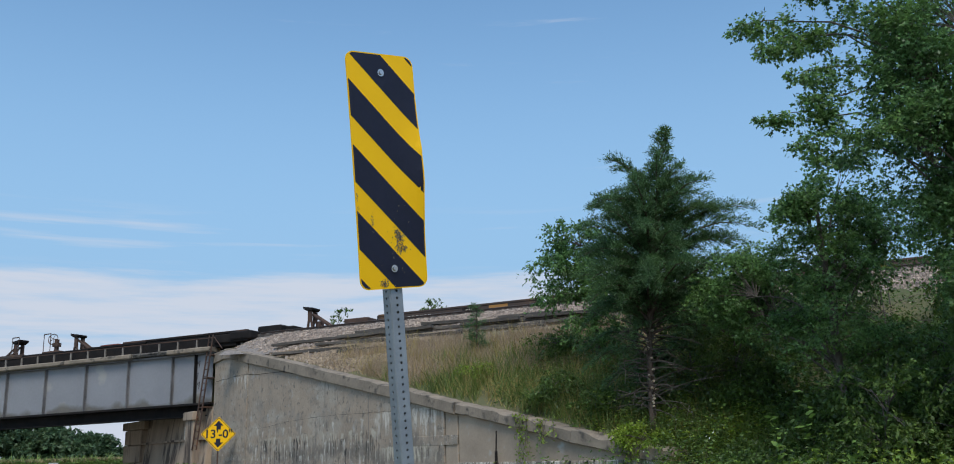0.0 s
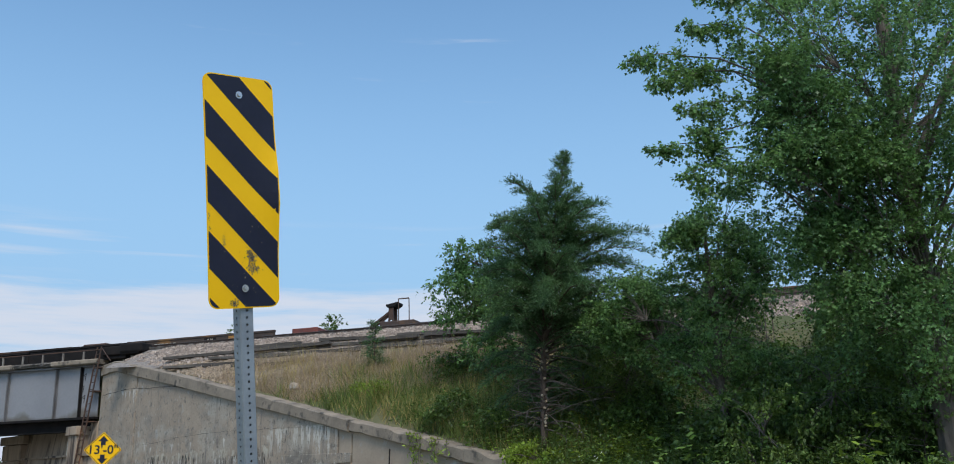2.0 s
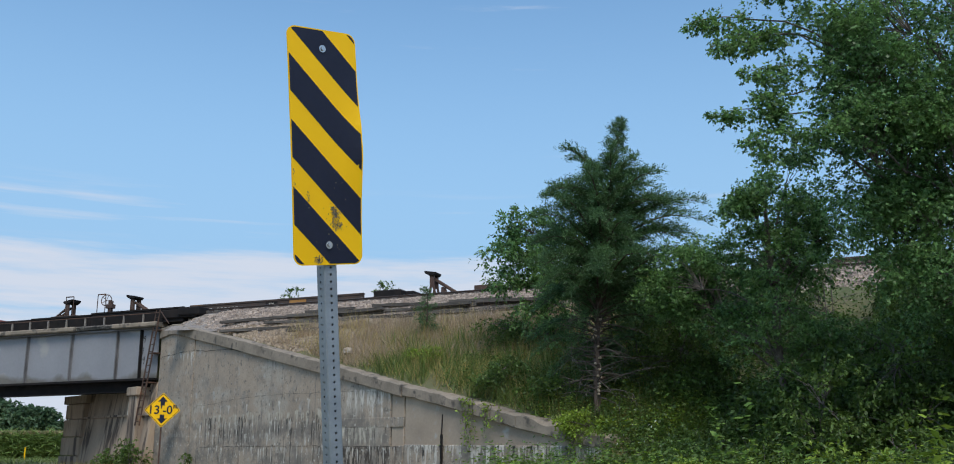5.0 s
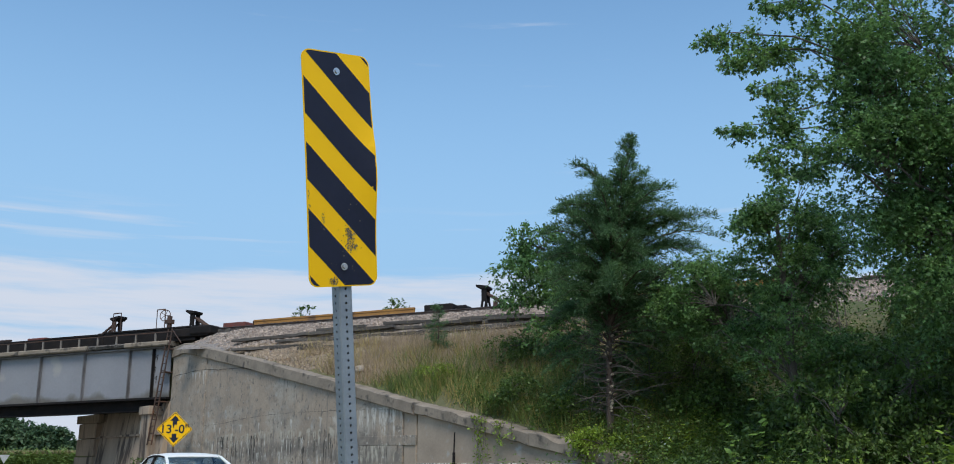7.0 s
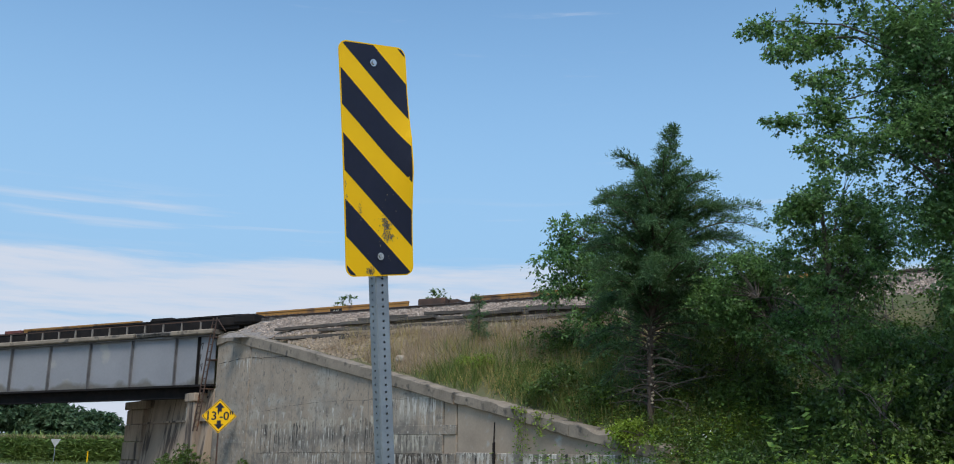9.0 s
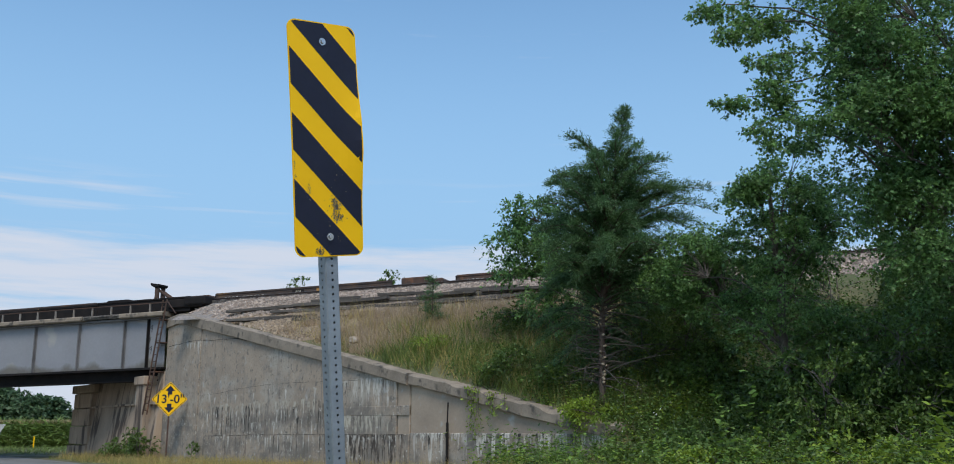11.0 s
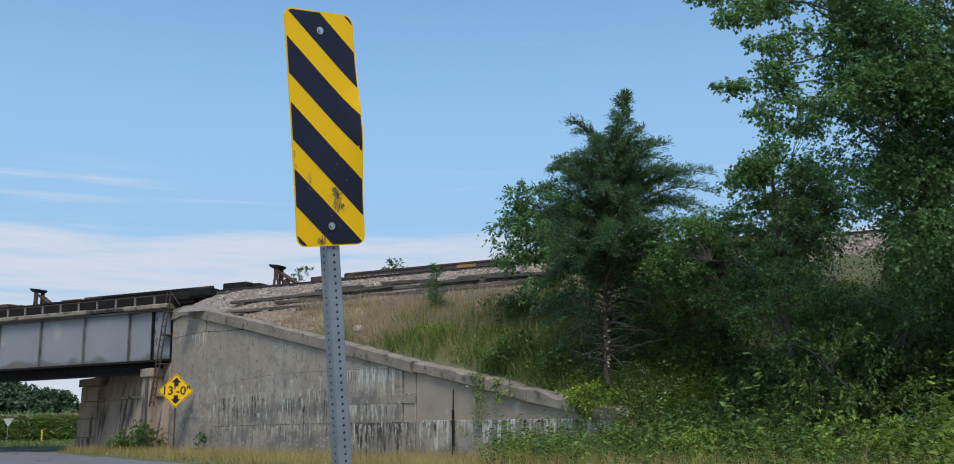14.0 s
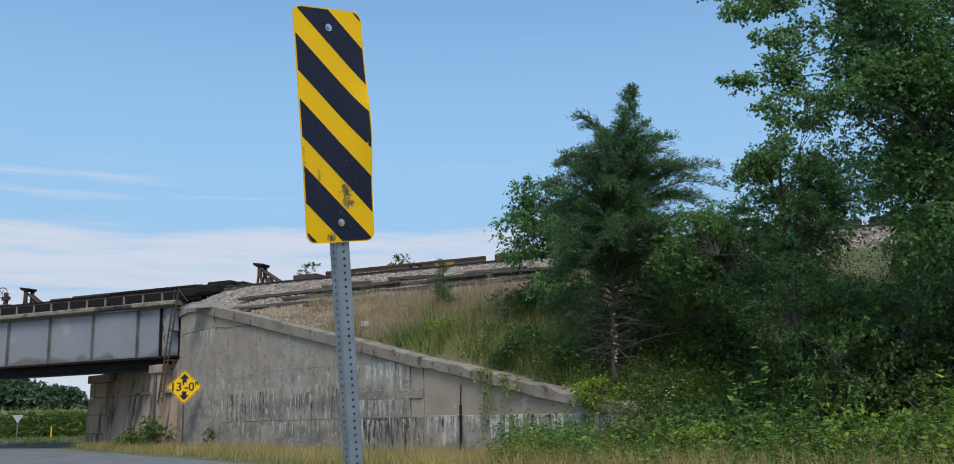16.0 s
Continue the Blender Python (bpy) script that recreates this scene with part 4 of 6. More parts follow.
def hitch(parent, x, d, paint, up):
    """A trailer hitch; d = 1: its strut runs towards +x. Folded down when up is False."""
    h = new("hitch")
    h.parent = parent
    h.location = (x, 0, 0)
    h.scale = (0.64, 0.9, 0.83)
    if not up:
        part("folded_strut", soft_edges(boxes((min(0, 2.2 * d), max(0, 2.2 * d), -0.35, 0.35, 0.62, 0.74)), 0.02, 1), M_RUST, h)
        return
    for y in (-0.28, 0.28):
        leg = [(-0.14, 0.5), (0.0, 1.0), (0.0, 1.44), (0.34, 1.44), (0.34, 1.0), (0.50, 0.5), (0.36, 0.5), (0.24, 0.92), (0.10, 0.92), (0.02, 0.5)]
        part("leg", prism([(x * d, z) for x, z in leg], y - 0.06, y + 0.06), M_RUST if paint is not M_ORANGE else M_BLACK, h)
    bm = soft_edges(prism([(x * d, z) for x, z in ((-0.40, 1.60), (-0.36, 1.50), (-0.05, 1.40), (0.40, 1.40), (0.52, 1.46), (0.50, 1.52))], -0.42, 0.42), 0.015, 1)
    part("head_plate", bm, M_BLACK, h)
    bm = bmesh.new()
    for y in (-0.16, 0.16):
        tube(bm, (0.30 * d, y, 1.25), (2.05 * d, y, 0.62), 0.07, seg=6)
    part("strut", bm, M_RUST, h)
    part("pedestal", prism([(0.75 * d, 0.5), (0.82 * d, 0.92), (0.98 * d, 0.92), (1.25 * d, 0.5)][::1 if d > 0 else -1], -0.2, 0.2), M_RUST, h)


def truck(parent, x):
    t = new("truck")
    t.parent = parent
    t.location = (x, 0, 0)
    t.scale = (0.9, 1, 0.65)
    for y in (-1.0, 1.0):
        part("side_frame", soft_edges(prism([(-1.15, 0.32), (-0.8, 0.30), (-0.4, 0.14), (0.4, 0.14), (0.8, 0.30), (1.15, 0.32), (1.15, 0.5), (0.5, 0.6), (-0.5, 0.6), (-1.15, 0.5)], y - 0.08, y + 0.08), 0.02, 1), M_BLACK, t)
    for xx in (-0.86, 0.86):
        bm = bmesh.new()
        for y in (-0.75, 0.75):
            tube(bm, (xx, y - 0.065, 0.36), (xx, y + 0.065, 0.36), 0.36, seg=20)
        tube(bm, (xx, -0.7, 0.36), (xx, 0.7, 0.36), 0.08, seg=8)
        part("wheelset", bm, M_RUST, t)


def brake_mast(parent, x, d):
    b = new("brake_stand")
    b.parent = parent
    b.location = (x, 0, 0)
    b.scale = (1, 1, 0.84)
    part("mast", boxes((-0.09, 0.09, -0.55, -0.35, 0.5, 1.35), (-0.2, 0.2, -0.6, -0.3, 1.0, 1.18)), M_RUST, b)
    bm = bmesh.new()
    m = Matrix.Translation((0.26 * d, -0.5, 1.38)) @ Euler((radians(70), 0, radians(25))).to_matrix().to_4x4()
    k = 20
    for i in range(k):
        a, c = 2 * math.pi * i / k, 2 * math.pi * (i + 1) / k
        tube(bm, m @ Vector((0.27 * math.cos(a), 0.27 * math.sin(a), 0)), m @ Vector((0.27 * math.cos(c), 0.27 * math.sin(c), 0)), 0.022, seg=5)
    for i in range(5):
        a = 2 * math.pi * i / 5
        tube(bm, m @ Vector((0, 0, 0)), m @ Vector((0.27 * math.cos(a), 0.27 * math.sin(a), 0)), 0.014, seg=5)
    part("hand_wheel", bm, M_RUST, b)


def hand_hoop(parent, x):
    part("hand_hoop", tubes(((x, -1.2, 0.5), (x, -1.2, 1.3), 0.022), ((x, -1.2, 1.3), (x + 0.5, -1.2, 1.3), 0.022), ((x + 0.5, -1.2, 1.3), (x + 0.5, -1.2, 0.5), 0.022), seg=6), M_RUST, parent)


def spine_car(units, pitch, paints, raised, end_up, label):
    """An articulated spine car. x = 0 is its leading coupling; it runs towards -x. z = 0 is the rail top."""
    car = thing("spine_car", Matrix(), label, "railway car", "empty spine cars of the train")
    L = 52.6 if units == 3 else 79.7 + 4 * (pitch - 15.4)
    part("coupler", soft_edges(boxes((-0.05, 0.9, -0.15, 0.15, 0.35, 0.62)), 0.03, 1), M_BLACK, car)
    part("end_deck", soft_edges(boxes((0.75, 2.0, -1.25, 1.25, 0.42, 0.60)), 0.02, 1), paints[0], car)
    brake_mast(car, 1.05, -1)
    for u in range(units):
        x = 2.2 + u * pitch
        paint = paints[u % len(paints)]
        last = u == units - 1
        un = new("platform")
        un.parent = car
        un.location = (x, 0, 0)
        end = pitch - 2.4 if not last else L - x - 0.9
        part("centre_sill", boxes((-0.5, end + 0.4, -0.36, 0.36, 0.12, 0.50)), M_BLACK if paint != M_ORANGE else M_RUST, un)
        lo, hi = (4.5, min(end + 0.1, pitch - 2.9)) if not last else (0.3, 8.3)
        box_x = 2.3 if not last else 8.9
        for y0, y1 in ((-1.33, -1.22), (1.22, 1.33)):
            part("side_sill", boxes((lo, hi, y0, y1, 0.14, 0.60), (lo, hi, min(y0, y1) - 0.03, y1 + 0.03, 0.57, 0.625), (lo, hi, y0 - 0.03, y1 + 0.03, 0.115, 0.15)), paint, un)
        for k in range(4):
            xa = lo + 0.3 + k * (hi - lo - 0.8) / 3
            part("cross_arm", boxes((xa - 0.12, xa + 0.12, -1.3, 1.3, 0.2, 0.5)), M_BLACK, un)
        part("end_plate", boxes((lo - 0.06, lo, -1.33, 1.33, 0.14, 0.60)), M_BLACK, un)
        part("patch_plate", boxes((lo + 4.3, lo + 4.95, -1.345, -1.335, 0.27, 0.54)), M_BLACK, un)
        words("size_lettering", "53'", 0.26, M_PALE, un, pose(lo + 4.62, -1.347, 0.405, 90, 0, 0))
        # worn reporting marks as plain bars
        bm = bmesh.new()
        xx = lo + 0.5
        for wdt in (0.13, 0.13, 0.15, 0.14, 0.0, 0.14, 0.14, 0.13, 0.13, 0.12, 0.13):
            if wdt:
                box(bm, xx, xx + wdt, -1.338, -1.334, 0.27, 0.47)
            xx += 0.21
        tagged(part("reporting_marks", bm, M_PALE if paint is not M_ORANGE else M_BLACK, un), kind="stuff")
        part("bright_patch", boxes((lo + 5.6, lo + 6.5, -1.336, -1.333, 0.2, 0.55)), M_ORANGE, un)
        if not last:
            truck(un, pitch - 1.5)
            part("bearing_box", soft_edges(boxes((pitch - 2.6, pitch - 1.2, -0.9, 0.9, 0.45, 0.72), (pitch - 1.15, pitch - 0.7, -0.5, 0.5, 0.5, 0.68)), 0.04, 1), M_RUST if u % 2 else M_BLACK, un)
        part("tool_box", soft_edges(boxes((box_x, box_x + 1.3, -0.7, 0.7, 0.48, 0.68)), 0.02, 1), M_RED if u % 2 == 0 else M_RUST, un)
        if not last:
            hitch(un, 0.0, 1, paint, raised[u])
    truck(car, 1.6), truck(car, L - 1.6)
    part("end_deck", soft_edges(boxes((L - 2.4, L - 0.75, -1.25, 1.25, 0.42, 0.60)), 0.02, 1), paints[-1], car)
    part("coupler", soft_edges(boxes((L - 0.9, L + 0.05, -0.15, 0.15, 0.35, 0.62)), 0.03, 1), M_BLACK, car)
    hitch(car, L - 2.1, -1, paints[-1], end_up)
    hand_hoop(car, L - 1.5)
    hand_hoop(car, 0.8)
    car.scale = (1.11, 1.0, 1.55)
    return car


M_RED = mat("faded_red_paint", (0.22, 0.055, 0.04), (0.10, 0.04, 0.032), 2.0, 0.75, bump=0.15)
D, O, R = M_DARKCAR, M_ORANGE, M_RUST
Y, n_ = True, False
CONSIST = (
    (-93.7, 5, (D, R, D), (Y, Y, n_, Y, Y), Y, "grimy dark articulated spine railway car, empty"),
    (-14.0, 5, (R, D, R, R, D), (Y, Y, Y, Y, n_), Y, "rust-brown articulated spine railway car, empty"),
    (66.4, 3, (D, D, D), (Y, Y, n_), Y, "dark grimy spine railway car with yellow patches, empty"),
    (118.7, 3, (D, R, D), (Y, Y, Y), Y, "blackened spine railway car on the track, empty"),
    (171.7, 5, (O, O, O, O, O), (Y, Y, n_, n_, n_), Y, "faded orange spine railway car, empty"),
    (253.0, 3, (D, D, R), (n_, Y, Y), Y, "dark grimy spine railway car with low folded hitch, empty"),
    (305.7, 5, (D, R, D, D, O), (Y, Y, Y, Y, n_), Y, "dark rusty spine railway car with pale lettering, empty"),
    (385.1, 5, (R, R, D, R, R), (Y, Y, Y, n_, Y), Y, "rust-brown spine railway car with orange patches, empty"),
)
TRAIN = []
for start, units, paints, raised, end_up, label in CONSIST:
    TRAIN.append((start, spine_car(units, 16.9 if units == 3 else 15.9 if paints[0] is M_ORANGE else 15.4, paints, raised, end_up, label)))


# ---------------------------------------------------------------- white sedan
def build_sedan():
    """x forward; origin on the road under the middle."""
    car = thing("sedan", Matrix(), "white four-door sedan driving along the road", "car")
    # body: lofted cross-sections below the glass
    secs = [(-2.20, 0.50, 0.95, 0.70), (-2.02, 0.36, 1.12, 0.82), (-1.55, 0.28, 1.17, 0.87), (-0.8, 0.22, 1.06, 0.89), (0.6, 0.22, 0.98, 0.89), (1.3, 0.26, 0.94, 0.87), (2.0, 0.32, 0.82, 0.80), (2.28, 0.42, 0.66, 0.62)]
    bm = bmesh.new()
    rings = []
    for x, z0, z1, w in secs:
        mid = z0 + 0.55 * (z1 - z0)
        pts = [(-w * 0.9, z0), (-w, mid), (-w * 0.97, z1 - 0.06), (-w * 0.86, z1), (w * 0.86, z1), (w * 0.97, z1 - 0.06), (w, mid), (w * 0.9, z0)]
        rings.append([bm.verts.new((x, y, z)) for y, z in pts])
    for a, b in zip(rings, rings[1:]):
        for i in range(8):
            bm.faces.new((a[i], a[(i + 1) % 8], b[(i + 1) % 8], b[i]))
    bm.faces.new(rings[0]), bm.faces.new(rings[-1][::-1])
    bmesh.ops.recalc_face_normals(bm, faces=bm.faces[:])
    bmesh.ops.subdivide_edges(bm, edges=bm.edges[:], cuts=1, smooth=0.6, use_grid_fill=True)
    for f in bm.faces:
        f.smooth = True
    part("body", bm, M_WHITE, car)
    # roof shell
    bm = bmesh.new()
    prof = [(-1.00, 1.355), (-0.90, 1.395), (-0.78, 1.432), (-0.58, 1.462), (-0.35, 1.482), (-0.1, 1.492), (0.1, 1.488), (0.28, 1.472), (0.42, 1.448), (0.54, 1.415)]
    rows = []
    for x, z in prof:
        rows.append([bm.verts.new((x, y, z - dz)) for y, dz in ((-0.64, 0.085), (-0.57, 0.028), (-0.4, 0.006), (0, 0.0), (0.4, 0.006), (0.57, 0.028), (0.64, 0.085))])
    for a, b in zip(rows, rows[1:]):
        for i in range(6):
            bm.faces.new((a[i], a[i + 1], b[i + 1], b[i]))
    ext = bmesh.ops.extrude_face_region(bm, geom=bm.faces[:])["geom"]
    bmesh.ops.translate(bm, vec=(0, 0, -0.03), verts=[q for q in ext if isinstance(q, bmesh.types.BMVert)])
    bmesh.ops.recalc_face_normals(bm, faces=bm.faces[:])
    for f in bm.faces:
        f.smooth = True
    part("roof", bm, M_WHITE, car)
    for s in (-1, 1):
        def sweep(name, pts, r, m):
            b = bmesh.new()
            pts = [Vector(p) for p in pts]
            last, n = None, len(pts) - 1
            for i, p in enumerate(pts):
                q = (pts[min(i + 1, n)] - pts[max(i - 1, 0)]).to_track_quat("Z", "Y")
                ring = [b.verts.new(p + q @ Vector((r * math.cos(math.pi * k / 5), r * math.sin(math.pi * k / 5), 0))) for k in range(10)]
                for k in range(10 if last else 0):
                    b.faces.new((last[k], last[(k + 1) % 10], ring[(k + 1) % 10], ring[k]))
                last = ring
            bmesh.ops.recalc_face_normals(b, faces=b.faces[:])
            for f in b.faces:
                f.smooth = True
            part(name, b, m, car)

        def panel(name, pts, m, thick):
            b = bmesh.new()
            f = b.faces.new([b.verts.new(p) for p in pts])
            e = bmesh.ops.extrude_face_region(b, geom=[f])["geom"]
            bmesh.ops.translate(b, vec=(0, -thick * s, 0), verts=[q for q in e if isinstance(q, bmesh.types.BMVert)])
            bmesh.ops.recalc_face_normals(b, faces=b.faces[:])
            part(name, b, m, car)
        sweep("front_pillar", [(1.36, s * 0.78, 0.95), (0.95, s * 0.705, 1.20), (0.52, s * 0.62, 1.385)], 0.036, M_WHITE)
        panel("rear_pillar", [(-1.70, s * 0.74, 1.12), (-1.10, s * 0.775, 1.08), (-0.96, s * 0.72, 1.22), (-0.72, s * 0.665, 1.375), (-0.74, s * 0.645, 1.40), (-0.90, s * 0.64, 1.375), (-1.04, s * 0.65, 1.325), (-1.20, s * 0.67, 1.255), (-1.42, s * 0.70, 1.18)], M_WHITE, 0.06)
        rail = [(0.52, s * 0.635, 1.372), (0.40, s * 0.642, 1.395), (0.15, s * 0.65, 1.417), (-0.2, s * 0.652, 1.422), (-0.50, s * 0.65, 1.407), (-0.74, s * 0.65, 1.375)]
        sweep("roof_rail", [(x, y * 0.975, z + 0.012) for x, y, z in rail], 0.026, M_WHITE)
        sweep("window_seal", [(1.30, s * 0.79, 0.97), (0.92, s * 0.722, 1.18)] + rail + [(-0.95, s * 0.715, 1.23), (-1.09, s * 0.785, 1.06)], 0.020, M_BLACK)
        sweep("centre_pillar", [(-0.16, s * 0.81, 0.96), (-0.10, s * 0.66, 1.42)], 0.036, M_BLACK)
        sweep("quarter_bar", [(-0.86, s * 0.79, 1.04), (-0.78, s * 0.675, 1.33)], 0.014, M_BLACK)
        panel("front_side_window", [(1.26, s * 0.785, 0.96), (-0.12, s * 0.80, 0.97), (-0.08, s * 0.65, 1.41), (0.38, s * 0.64, 1.39), (0.90, s * 0.715, 1.18)], M_GLASS, 0.004)
        panel("rear_side_window", [(-0.19, s * 0.80, 0.97), (-1.07, s * 0.765, 1.03), (-0.94, s * 0.70, 1.23), (-0.74, s * 0.65, 1.365), (-0.5, s * 0.645, 1.40), (-0.13, s * 0.65, 1.41)], M_GLASS, 0.004)
        part("door_mirror", soft_edges(boxes((0.95, 1.13, s * 0.99 - 0.09, s * 0.99 + 0.09, 0.97, 1.10)), 0.03), M_WHITE, car)
        part("headlight", soft_edges(boxes((2.02, 2.22, s * 0.6 - 0.16, s * 0.6 + 0.16, 0.60, 0.74)), 0.03), M_CHROME, car)
    for name, pts in (("windscreen", [(1.36, -0.74, 0.965), (1.36, 0.74, 0.965), (0.54, 0.6, 1.39), (0.54, -0.6, 1.39)]), ("rear_window", [(-1.68, -0.72, 1.14), (-1.0, -0.6, 1.355), (-1.0, 0.6, 1.355), (-1.68, 0.72, 1.14)])):
        b = bmesh.new()
        b.faces.new([b.verts.new(p) for p in pts])
        e = bmesh.ops.extrude_face_region(b, geom=b.faces[:])["geom"]
        bmesh.ops.translate(b, vec=(0, 0, -0.006), verts=[q for q in e if isinstance(q, bmesh.types.BMVert)])
        bmesh.ops.recalc_face_normals(b, faces=b.faces[:])
        part(name, b, M_GLASS, car)
    part("cabin", soft_edges(boxes((-1.3, 0.9, -0.68, 0.68, 0.6, 0.98)), 0.05), M_RUBBER, car)
    for x in (-0.1, -0.95):
        for y in (-0.36, 0.36):
            part("seat_back", soft_edges(boxes((x - 0.1, x + 0.06, y - 0.25, y + 0.25, 0.9, 1.12)), 0.05), M_RUBBER, car)
    wheels = []
    for x in (-1.38, 1.36):
        for s in (-1, 1):
            w = new("wheel")
            w.parent = car
            w.location = (x, s * 0.80, 0.32)
            b = bmesh.new()
            tube(b, (0, -0.1, 0), (0, 0.1, 0), 0.32, seg=28)
            part("tyre", soft_edges(b, 0.03, 2), M_RUBBER, w)
            b = bmesh.new()
            tube(b, (0, -0.105, 0), (0, 0.105, 0), 0.20, seg=20)
            part("rim", b, M_CHROME, w)
            wheels.append(w)
    return car, wheels


SEDAN, SEDAN_WHEELS = build_sedan()


# ---------------------------------------------------------------- plants: helpers
def frames_of(d, rng, roll=1.0):
    """Side and normal vectors for unit directions d (n, 3), with random roll."""
    n = len(d)
    up = np.tile(np.array([0, 0, 1.0]), (n, 1)) + rng.normal(0, 0.6 * roll, (n, 3))
    side = np.cross(d, up)
    side /= np.linalg.norm(side, axis=1, keepdims=True) + 1e-9
    return side, np.cross(side, d)


LOBED = np.array([(0, 0), (0.15, 0.30), (0.50, 0.44), (0.20, 0.58), (0.0, 1.0), (-0.20, 0.58), (-0.50, 0.44), (-0.15, 0.30)])
OVAL = np.array([(0, 0), (0.27, 0.42), (0, 1.0), (-0.27, 0.42)])
BLADE = np.array([(-0.5, 0), (0.5, 0), (0.0, 1.0)])
STRIP = np.array([(-0.5, 0), (0.5, 0), (0.4, 0.6), (-0.4, 0.6)])


def leaf_mesh(p, d, size, shape, rng, width=1.0, curl=0.15):
    """Leaves at p (n, 3), pointing along d, as vertex and face arrays."""
    d = d / (np.linalg.norm(d, axis=1, keepdims=True) + 1e-9)
    side, nrm = frames_of(d, rng)
    size = np.broadcast_to(size, (len(p),))[:, None, None]
    k = len(shape)
    a, b = shape[:, 0][None, :, None] * width, shape[:, 1][None, :, None]
    V = p[:, None, :] + size * (a * side[:, None, :] + b * d[:, None, :] - curl * (b ** 2 + np.abs(a)) * nrm[:, None, :])
    F = np.arange(len(p) * k).reshape(-1, k)
    return V.reshape(-1, 3), F


def unit(rng, n, zscale=1.0):
    v = rng.normal(0, 1, (n, 3)) * (1, 1, zscale)
    return v / np.linalg.norm(v, axis=1, keepdims=True)


def limb(bm, pts, r0, r1, seg=6):
    """A bent, tapered limb through pts, in one skin."""
    n = len(pts) - 1
    prev = None
    for i in range(n + 1):
        d = (pts[min(i + 1, n)] - pts[max(i - 1, 0)]).normalized()
        q = d.to_track_quat("Z", "Y")
        r = r0 + (r1 - r0) * i / n
        ring = [bm.verts.new(pts[i] + q @ Vector((r * math.cos(6.2832 * k / seg), r * math.sin(6.2832 * k / seg), 0))) for k in range(seg)]
        if prev:
            for k in range(seg):
                bm.faces.new((prev[k], prev[(k + 1) % seg], ring[(k + 1) % seg], ring[k]))
        prev = ring


def bow(a, b, rng, sag=0.1, n=4):
    a, b = np.asarray(a, float), np.asarray(b, float)
    L = np.linalg.norm(b - a)
    k = rng.normal(0, sag * L * 0.5, 3) + (0, 0, sag * L)
    return [tuple(a + (b - a) * t + k * 4 * t * (1 - t) * 0.5) for t in np.linspace(0, 1, n + 1)]


def blob_points(rng, centre, radii, n, shell=0.5):
    v = unit(rng, n)
    return np.asarray(centre) + v * (rng.random(n) ** shell)[:, None] * np.asarray(radii)


